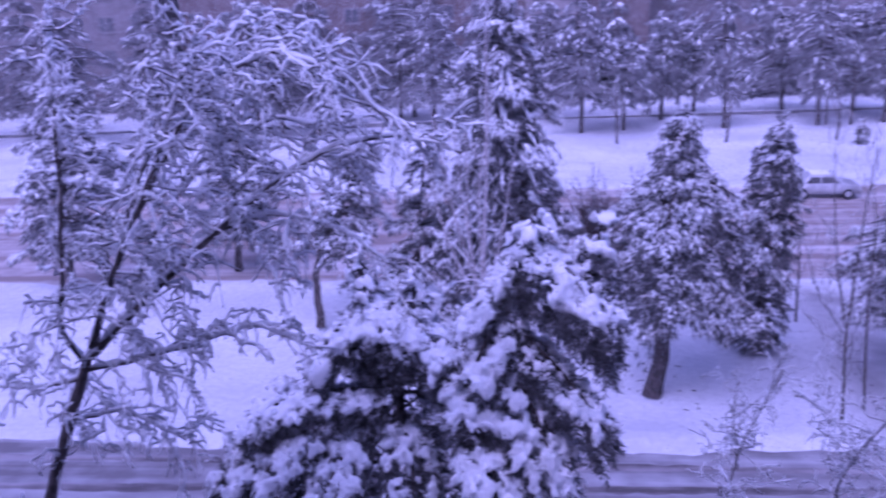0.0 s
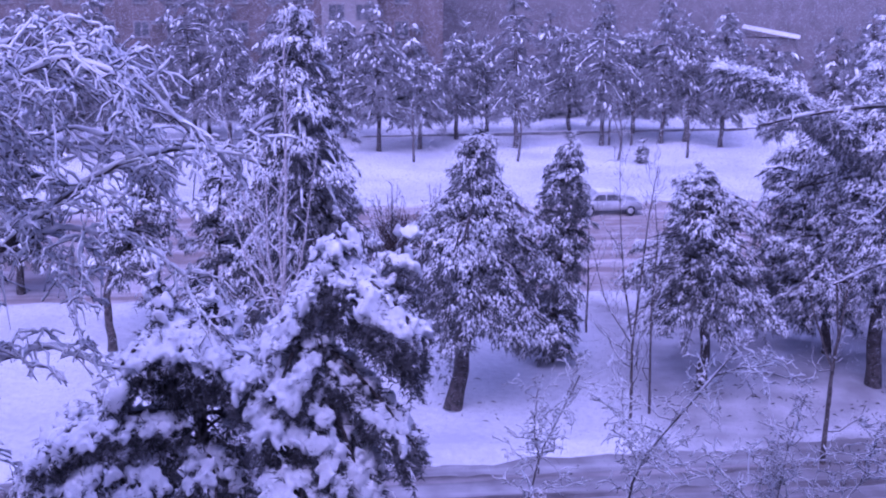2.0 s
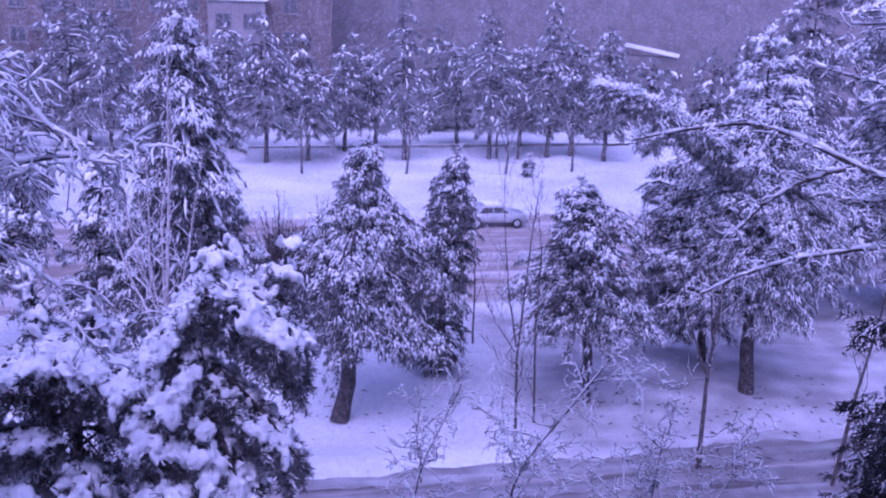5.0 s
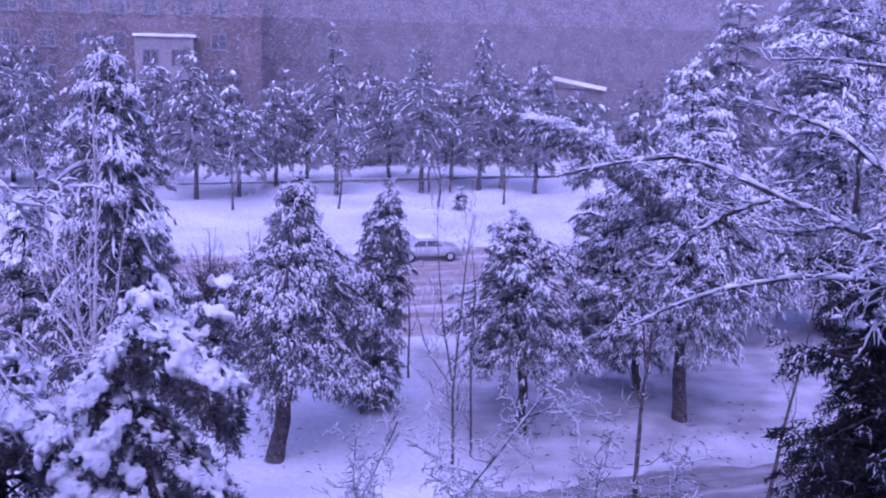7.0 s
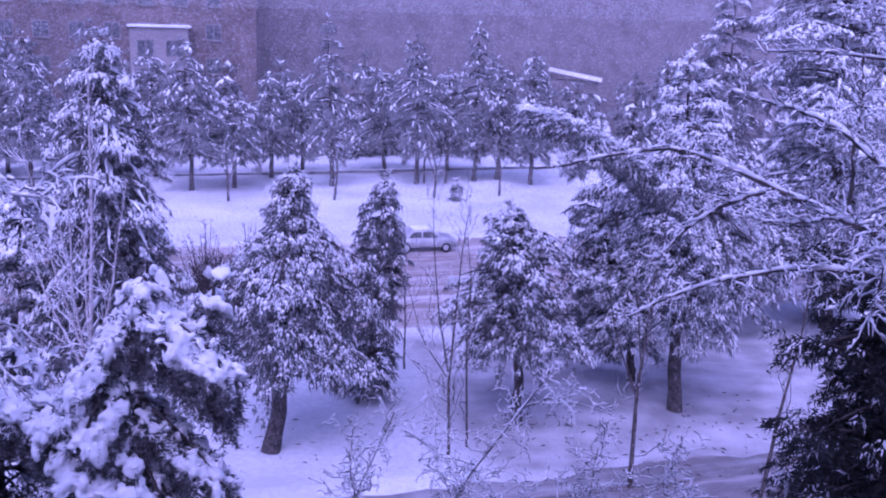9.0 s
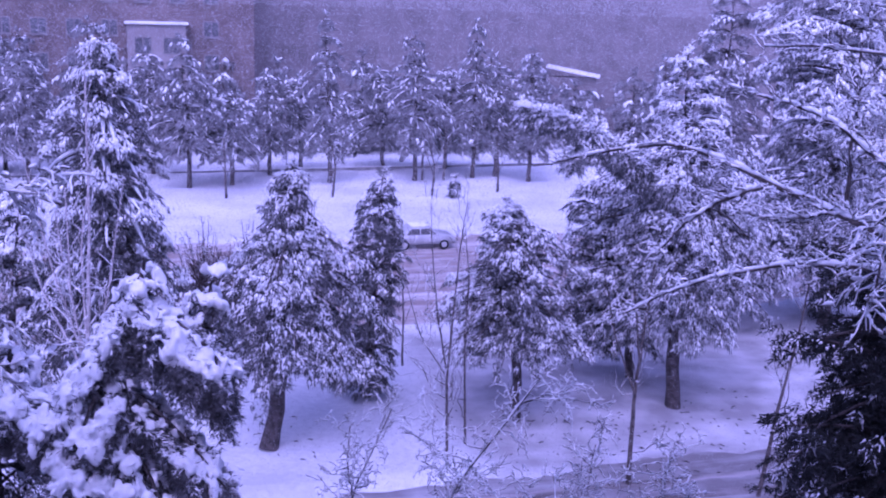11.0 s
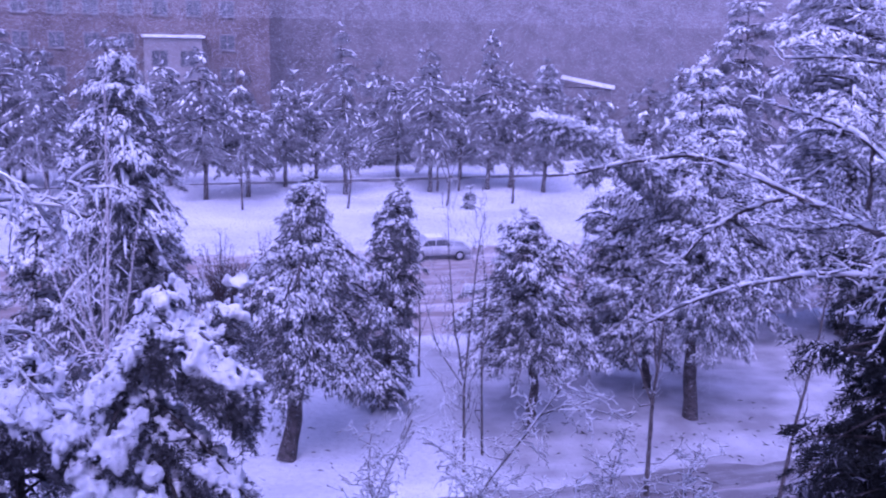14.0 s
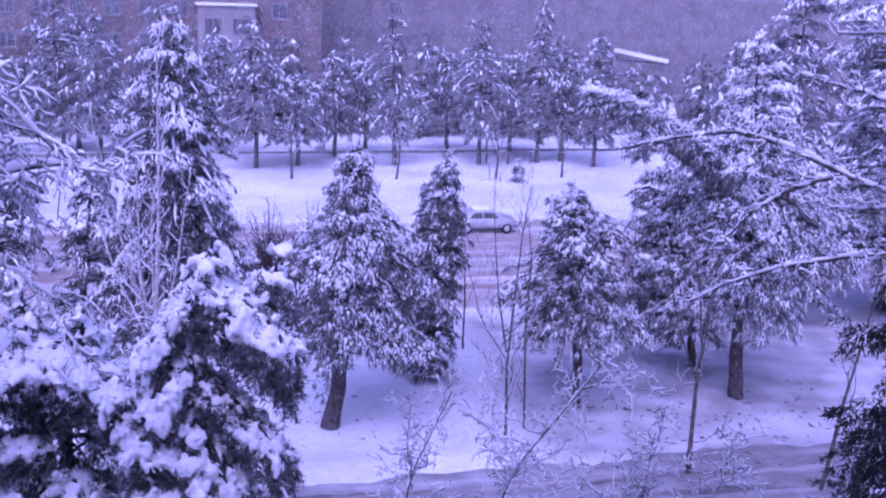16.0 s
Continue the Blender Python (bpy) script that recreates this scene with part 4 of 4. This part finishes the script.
leafless("young_tree", "slim upright bare tree beside the many-branched one", (1.20, 32.14, 0), [
    ([(1.20, 32.14, -0.05), (1.05, 32.1, 3.37), (1.12, 32.1, 5.66), (0.97, 32.1, 7.14)], 0.045, 0.01), ([(1.05, 32.1, 3.37), (1.44, 32.1, 4.91)], 0.02, 0.007)], [(2.6, 1.1), (2.6, 0.5)], 46, rime=0.25, bias=(0, 0, 0.7), arch=0.0)
leafless("young_tree", "bare young tree forking above a straight stem", (6.17, 29.4, 0), [
    ([(6.17, 29.4, -0.05), (6.2, 29.4, 3), (6.3, 29.3, 4.9), (6.5, 29.3, 7.0)], 0.085, 0.015),
    ([(6.2, 29.4, 2.8), (5.5, 29.2, 4.6), (4.9, 29, 6.8)], 0.035, 0.01), ([(6.25, 29.4, 3.8), (6.0, 29.2, 5.6), (5.7, 29, 7.2)], 0.03, 0.01)],
    [(2.6, 1.2), (2.6, 0.5)], 47, rime=0.35, bias=(0, 0, 0.5), arch=0.0)
leafless("young_tree", "bare young tree leaning beside the lane", (10.0, 28.8, 0), [
    ([(10.0, 28.8, -0.05), (10.3, 28.8, 3), (10.7, 28.8, 5.5), (10.9, 28.8, 8)], 0.07, 0.012)], [(2.4, 1.1), (2.6, 0.5)], 48, rime=0.3, bias=(0, 0, 0.5), arch=0.0)
leafless("young_tree", "thin young tree at the edge of the street", (-1.18, 39.7, 0), [
    ([(-1.18, 39.7, -0.05), (-1.2, 39.7, 2), (-1.25, 39.7, 4.2)], 0.05, 0.012), ([(-1.2, 39.7, 1.6), (-0.7, 39.7, 2.8)], 0.02, 0.008)],
    [(2.0, 0.7), (2.0, 0.3)], 49, rime=0.2, bias=(0, 0, 0.4), arch=0.0)
leafless("birch_tree", "slender many-stemmed birch in front of the fir", (-11.5, 33.0, 0), [
    ([(-11.5, 33, -0.05), (-11.5, 33, 2.2), (-11.25, 33, 7), (-11.2, 33, 11.7)], 0.09, 0.025),
    ([(-11.5, 33, 1.5), (-12.1, 33, 5), (-12.5, 33, 8.2)], 0.05, 0.012), ([(-11.5, 33, 1.6), (-12.6, 33, 5.4), (-13.5, 33, 9.9)], 0.045, 0.01),
    ([(-11.5, 33, 2.0), (-11.6, 33, 6), (-11.0, 33, 9.5)], 0.055, 0.014), ([(-11.5, 33, 1.4), (-12.9, 32.8, 4.6), (-13.6, 32.7, 7.4)], 0.045, 0.012),
    ([(-11.5, 33, 1.4), (-10.6, 32.8, 5.0), (-10.0, 32.7, 8.4)], 0.045, 0.012), ([(-11.5, 33, 1.2), (-11.9, 32.7, 4.6), (-11.9, 32.6, 8.9)], 0.045, 0.012)],
    [(2.2, 1.1), (2.4, 0.5)], 50, rime=0.9, bias=(0, 0, 0.6), arch=0.05, wood=BIRCH)

# saplings and shrubs across the street
for q, (x, y, h) in enumerate(((4.77, 81, 4.2), (-0.41, 79, 4.6), (-7.89, 76.8, 4.8), (-15.5, 75, 4.4), (0.5, 86.9, 6), (-1.3, 86.6, 5))):
    rng = np.random.default_rng(200 + q)
    leafless("sapling", "bare sapling in the snow strip across the street", (x, y, 0), [
        ([(x, y, -0.05), (x + rng.normal(0, 0.1), y, h * 0.5), (x + rng.normal(0, 0.4), y, h)], 0.11, 0.02),
        ([(x, y, h * 0.35), (x + 0.7, y, h * 0.75)], 0.05, 0.02), ([(x, y, h * 0.4), (x - 0.7, y, h * 0.8)], 0.05, 0.02)],
        [(2.2, 1.1), (2.0, 0.6)], 210 + q, rime=0.6, group="saplings across the street", bias=(0, 0, 0.4), smallest=0.012)


def shrub(x, y, width, h, seed, label, rime=0.5, count=30, wood=TWIG, fine=2.6):
    rng = np.random.default_rng(seed)
    limbs = []
    for _ in range(count):
        a, r = rng.uniform(0, 6.28), width / 2 * rng.uniform(0.2, 1.0)
        hh = h * rng.uniform(0.6, 1.05) * math.sqrt(max(0.15, 1 - (r / width) ** 2 * 2))
        limbs.append(([(x, y, -0.03), (x + 0.5 * r * math.cos(a), y + 0.5 * r * math.sin(a), hh * 0.6), (x + r * math.cos(a), y + r * math.sin(a), hh)], 0.026, 0.01))
    return leafless("shrub", label, (x, y, 0), limbs, [(fine, 0.6), (fine * 0.75, 0.35)], seed, rime=rime, wood=wood, group="bare shrubs", bias=(0, 0, 0.3), arch=0.0, smallest=0.009, nodes=9, sides=5)


shrub(-9.52, 43, 2.9, 3.6, 61, "rounded brown leafless bush beside the street", 0.0, 100, fine=6.0)
shrub(-12.5, 43.5, 3.0, 5.2, 62, "tall bare shrub with upright stems beside the fir", count=42)
shrub(-8.6, 46.5, 2.4, 4.4, 67, "bare shrub of upright stems near the brown bush")
shrub(-9.9, 43.0, 2.6, 4.8, 63, "bare shrub with fine upright twigs", count=42)
shrub(2.2, 43.5, 2.2, 4.0, 64, "bare shrub of thin upright stems by the street", count=42)
shrub(3.6, 44.0, 2.2, 3.0, 65, "bare shrub of thin upright stems by the street", count=42)
shrub(6.2, 44.2, 2.6, 3.2, 66, "leafless roadside shrub dusted with snow")


def cone_shrub(x, y):
    conifer("juniper", "small dark cone-shaped juniper in the snow strip", [((x, y, 0), (x, y, 1.6), 0.02, 0.5, 0.1)], 40, 0.3, 70, snow=0.4, under=0.1, detail="far", trunk_r=0.06)


cone_shrub(1.33, 78.4)
# frosted scrub beyond the kerb
for q in range(26):
    rng = np.random.default_rng(300 + q)
    x = -98 + q * 4.6 + rng.normal(0, 1)
    y = 101 + x * 0.36 + rng.normal(0, 1) + 6
    conifer("evergreen_shrub", "low dark evergreen shrub with patches of snow", [((x, y, 0), (x, y, rng.uniform(3.0, 5.0)), 0.02, rng.uniform(2.2, 3.2), 0.8)], 34, 0.7, 310 + q,
            snow=0.4, under=0.05, extra=0, detail="far", needles=NEEDLES_RIME_HAZE, group="evergreen shrubs beyond the kerb")


for q in range(22):
    rng = np.random.default_rng(340 + q)
    x = -60 + q * 4.4 + rng.normal(0, 1)
    y = 107 + x * 0.28 + rng.normal(0, 1.5)
    conifer("evergreen_shrub", "tall evergreen bush with needles coloured pale for the mist", [((x, y, 0), (x, y, rng.uniform(6.0, 10.5)), 0.02, rng.uniform(2.8, 3.8), 0.6)], 40, 0.85, 370 + q,
            snow=0.1, under=0.0, extra=0, frost=0.1, detail="far", needles=NEEDLES_HAZE, group="evergreen shrubs beyond the kerb")


# ---------- woods in the distance ----------
def far_pines():
    proto = []
    for q in range(3):
        proto.append(conifer("distant_tree", "tall distant tree with needles coloured pale for the mist", [((0, 0, 1.5), (0.2, 0, 16), 0.05, 4.2, 0.5)], 60, 0.85, 400 + q,
                             snow=0.0, under=0.0, extra=0, frost=0.02, detail="far", needles=NEEDLES_HAZE, trunk_r=0.3, group="distant trees"))
    rng = np.random.default_rng(8)
    places = [(-125 + 14.0 * i + rng.normal(0, 2), 128 + rng.uniform(0, 35)) for i in range(18)]
    for q, (x, y) in enumerate(places):
        s = rng.uniform(0.8, 1.35)
        m = Matrix.Translation((x, y, -0.05)) @ Matrix.Rotation(rng.uniform(0, 6.28), 4, "Z") @ Matrix.Diagonal((s, s, s * rng.uniform(0.85, 1.15), 1))
        if q < 3:
            proto[q].matrix_world = m
        else:
            copy_thing(proto[q % 3], m)


far_pines()


# ---------- buildings ----------
def apartment_block(x, y, turn, width, storeys, label, wall, sh=3.15, glazed=True):
    ob = tagged(thing("apartment_building", x, y, 0, turn), label, "building")
    h = storeys * sh + 0.8
    part("wall", box_bm(0, 0, -0.1, width, 12, h), wall, ob)
    part("roof", box_bm(-0.4, -0.4, h, width + 0.4, 12.4, h + 0.35, 0.05), SNOW if glazed else KERB, ob, "flat roof")
    cols = int(width / 3.1)
    first = None
    for s in range(storeys if glazed else 0):
        for c in range(cols):
            cx, cz = 1.6 + c * 3.1, 1.3 + s * sh
            if first is None:
                w = part("window", box_bm(-0.75, -0.05, 0, 0.75, 0.06, 1.55, 0.02), FRAME_HAZE, ob)
                p1 = part("pane", box_bm(-0.66, -0.065, 0.1, -0.04, -0.045, 1.45), DARK_GLASS, w)
                p2 = part("pane", box_bm(0.04, -0.065, 0.1, 0.66, -0.045, 1.45), DARK_GLASS, w)
                sl = part("sill", box_bm(-0.8, -0.14, -0.08, 0.8, 0, 0.0, 0.01), KERB, w, "grey window sill")
                first = (w, p1, p2, sl)
                w.matrix_local = pose(cx, 0, cz)
            else:
                w = link("window", first[0].data, ob)
                w.matrix_local = pose(cx, 0, cz)
                for pc in first[1:]:
                    link(pc.name.split(".")[0], pc.data, w)
    return ob


block = apartment_block(-62, 88.5, 18, 46, 6, "apartment block with pinkish plaster walls seen through falling snow", PLASTER)
part("bay", box_bm(34.1, -1.6, -0.1, 39.4, 0.0, 11.9), PLASTER_PALE, block, "projecting bay")
part("bay_roof", box_bm(33.9, -1.9, 11.9, 39.7, 0.0, 12.15, 0.06), SNOW, block, "snow on the ledge of the bay")
for bx in (34.7, 37.3):
    for bz in (2.2, 5.6, 9.2):
        w = part("window", box_bm(bx, -1.66, bz, bx + 1.6, -1.58, bz + 1.6, 0.02), FRAME_HAZE, block)
        part("pane", box_bm(bx + 0.1, -1.68, bz + 0.1, bx + 0.75, -1.655, bz + 1.5), DARK_GLASS, w)
        part("pane", box_bm(bx + 0.85, -1.68, bz + 0.1, bx + 1.5, -1.655, bz + 1.5), DARK_GLASS, w)
apartment_block(-110, 69, 20, 50, 6, "long apartment block beyond the trees, plaster coloured dull to imitate mist", PLASTER_HAZE)
# Windowless block added to close the view; its plain grey stands for haze.
apartment_block(-22.5, 113.6, 14, 66, 7, "blank block added to close the view, plain grey in place of haze", PLASTER_HAZE, glazed=False)
apartment_block(-8, 150, 12, 60, 6, "long apartment block far away, coloured grey to imitate mist", PLASTER_HAZE)


def shed():
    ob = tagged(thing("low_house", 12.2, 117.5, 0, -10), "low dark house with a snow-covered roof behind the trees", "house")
    part("wall", box_bm(0, 0, -0.1, 5.3, 2.4, 7.1), PLASTER_HAZE, ob)
    bm = bmesh.new()
    pts = [(-0.4, -0.5, 8.1), (5.6, -0.5, 7.1), (5.6, 2.6, 7.3), (-0.4, 2.6, 8.3)]
    vs = [bm.verts.new(p) for p in pts] + [bm.verts.new((p[0], p[1], p[2] + 0.1)) for p in pts]
    for f in ((4, 5, 6, 7), (3, 2, 1, 0), (0, 1, 5, 4), (1, 2, 6, 5), (2, 3, 7, 6), (3, 0, 4, 7)):
        bm.faces.new([vs[i] for i in f])
    # Roof snow is coloured greyer than the rest to imitate haze.
    part("roof", bm, SNOW_HAZE, ob, "sloping roof under snow")
    for wx in (1.2, 4.0):
        w = part("window", box_bm(wx, -0.06, 4.6, wx + 1.2, 0.02, 5.9, 0.02), FRAME_HAZE, ob)
        part("pane", box_bm(wx + 0.1, -0.08, 4.7, wx + 1.1, -0.05, 5.8), DARK_GLASS, w)


shed()


# ---------- car ----------
def saloon(x, y, turn):
    ob = tagged(thing("car", x, y, -0.03, turn), "silver saloon car on the slushy street", "car")
    prof = [(-1.95, 0.35), (-2.0, 0.62), (-1.92, 0.86), (-1.25, 0.92), (-0.8, 1.36), (0.35, 1.38), (0.95, 0.95), (1.8, 0.82), (1.98, 0.6), (1.95, 0.32)]
    bm = bmesh.new()
    rows = []
    for yy, inset in ((-0.8, 0.10), (-0.72, 0.0), (0.72, 0.0), (0.8, 0.10)):
        rows.append([bm.verts.new((px * (1 - inset * 0.15), yy * (0.86 if pz > 1.2 else 1), pz - inset * 0.3 * (pz > 0.9))) for px, pz in prof])
    for a, b in zip(rows, rows[1:]):
        for i in range(len(prof)):
            j = (i + 1) % len(prof)
            bm.faces.new((a[i], a[j], b[j], b[i]))
    bm.faces.new(rows[0][::-1])
    bm.faces.new(rows[-1])
    bmesh.ops.recalc_face_normals(bm, faces=bm.faces[:])
    bmesh.ops.bevel(bm, geom=bm.edges[:], offset=0.03, segments=2, affect="EDGES")
    part("body", bm, CAR_PAINT, ob, smooth=True)
    for side in (-1, 1):
        for x0, x1, t0, t1 in ((-1.1, -0.28, -0.74, -0.28), (-0.2, 0.78, -0.2, 0.32)):
            bm = bmesh.new()
            q = [bm.verts.new((px, side * (0.806 if pz < 1.1 else 0.735), pz)) for px, pz in ((x0, 0.93), (x1, 0.93), (t1, 1.27), (t0, 1.27))]
            r = [bm.verts.new((v.co.x, v.co.y - side * 0.03, v.co.z)) for v in q]
            bm.faces.new(q), bm.faces.new(r[::-1])
            for i in range(4):
                bm.faces.new((q[i], q[(i + 1) % 4], r[(i + 1) % 4], r[i]))
            bmesh.ops.recalc_face_normals(bm, faces=bm.faces[:])
            part("side_window", bm, DARK_GLASS, ob)
        for wx in (-1.2, 1.25):
            bm = bmesh.new()
            bmesh.ops.create_cone(bm, cap_ends=True, segments=20, radius1=0.3, radius2=0.3, depth=0.2, matrix=pose(wx, side * 0.72, 0.3, 90))
            bmesh.ops.bevel(bm, geom=bm.edges[:], offset=0.02, segments=2, affect="EDGES")
            wh = part("wheel", bm, RUBBER, ob)
            bm = bmesh.new()
            bmesh.ops.create_cone(bm, cap_ends=True, segments=16, radius1=0.18, radius2=0.16, depth=0.03, matrix=pose(wx, side * 0.83, 0.3, 90))
            part("rim", bm, CHROME, wh)
    part("roof_snow", box_bm(-0.75, -0.55, 1.37, 0.3, 0.55, 1.42, 0.02), SNOW, ob, "thin snow on the roof")


saloon(-0.9, 61.2, TURN)


# ---------- the house behind the viewpoint ----------
def own_house():
    ob = tagged(thing("house_front", 0, -1.6), "plain plaster front of the house behind the viewpoint", "building", kind="structure")
    part("wall", box_bm(-26, -9, -0.1, 26, 0, 22), PLASTER, ob)
    part("roof", box_bm(-26.4, -9.4, 22, 26.4, 0.5, 22.3, 0.05), SNOW, ob, "flat roof under snow")
    part("balcony", box_bm(-2.2, 0, 12.1, 2.2, 1.2, 12.25, 0.02), KERB, ob, "concrete balcony slab")


own_house()

# ---------- litter ----------
def litter():
    """Fallen twigs and cones on the snow under the pines."""
    rng = np.random.default_rng(91)
    P, R = [], []
    for cx, cy, spread, n in ((8.9, 34.5, 3.2, 90), (3.5, 33.5, 2.2, 40), (-4.5, 32.0, 2.2, 40), (7.0, 31.5, 3.5, 40)):
        for _ in range(n):
            x, y, a = cx + rng.normal(0, spread), cy + rng.normal(0, spread * 0.5), rng.uniform(0, 6.28)
            ln = rng.uniform(0.03, 0.14)
            e = np.array([math.cos(a), math.sin(a), 0]) * ln
            p = np.array([x, y, 0.07])
            P.append([p - e, p + [0, 0, 0.02], p + e])
            R.append([0.008, 0.022, 0.006])
    tagged(link("litter", mesh_of("litter", *tubes(np.array(P), np.array(R), 4), BARK)), "dark fallen twigs and cones scattered on the snow", "litter", kind="stuff")


litter()


def fallen_log(x, y):
    ob = tagged(thing("log", x, y, 0.12, 25), "dark fallen log lying in the snow", "log")
    link("stem", mesh_of("stem", *tubes([resample([(-1.1, 0, 0.02), (0, 0.1, 0.1), (1.1, 0, 0.05)], 8)], [np.linspace(0.22, 0.14, 8)], 9), BARK), ob)
    link("snow_cap", mesh_of("snow_cap", *tubes([resample([(-1.0, 0, 0.16), (0, 0.1, 0.24), (0.9, 0, 0.16)], 8)], [np.linspace(0.12, 0.1, 8)], 8), SNOW), ob)


fallen_log(9.8, 96.3)

# ---------- distance ----------
# Self-lit curved sheet added behind everything in place of distant mist.
def backdrop():
    m = bpy.data.materials.new("mist")
    m.use_nodes = True
    nt = m.node_tree
    nt.nodes.clear()
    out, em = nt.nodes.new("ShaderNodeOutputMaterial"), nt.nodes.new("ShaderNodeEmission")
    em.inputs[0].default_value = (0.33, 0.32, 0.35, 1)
    em.inputs[1].default_value = MIST_GLOW
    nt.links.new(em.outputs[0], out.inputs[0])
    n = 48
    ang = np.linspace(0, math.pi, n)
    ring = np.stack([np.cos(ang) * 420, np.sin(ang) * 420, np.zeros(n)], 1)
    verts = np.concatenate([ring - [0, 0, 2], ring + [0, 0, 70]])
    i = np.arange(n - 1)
    tagged(link("backdrop", mesh_of("backdrop", verts, np.stack([i, i + 1, i + 1 + n, i + n], 1), m)), "glowing grey sheet standing in for the misty distance", "backdrop", kind="structure")


MIST_GLOW = 0.3
backdrop()


# ---------- the snowfall in the air, thickened into a haze ---
# Flakes added in depth bands, far denser than the snowfall, to imitate haze.
def snowfall():
    rng = np.random.default_rng(77)
    bands = ((11, 20, 40000, 0.005, 0.009), (20, 32, 220000, 0.012, 0.019), (38, 62, 240000, 0.022, 0.036), (62, 82, 260000, 0.03, 0.047))
    chunks = []
    for y0, y1, n, s0, s1 in bands:
        y = rng.uniform(y0, y1, n)
        c = np.stack([-0.16 * y + y * rng.uniform(-0.85, 0.6, n), y, rng.uniform(0.3, 20, n)], 1)
        c[:, 2] = np.minimum(c[:, 2], 14 + 0.08 * y * rng.random(n))
        v = c[:, None] + rng.normal(0, 1, (n, 3, 3)) * rng.uniform(s0, s1, n)[:, None, None] * 0.62
        chunks.append((v.reshape(-1, 3), np.arange(n * 3).reshape(-1, 3)))
    ob = link("falling_snow_haze", mesh_of("falling_snow_haze", *joined(chunks), FLAKE, False))
    tagged(ob, "white flakes of falling snow, multiplied to stand in for haze", "snowfall", kind="stuff")


snowfall()
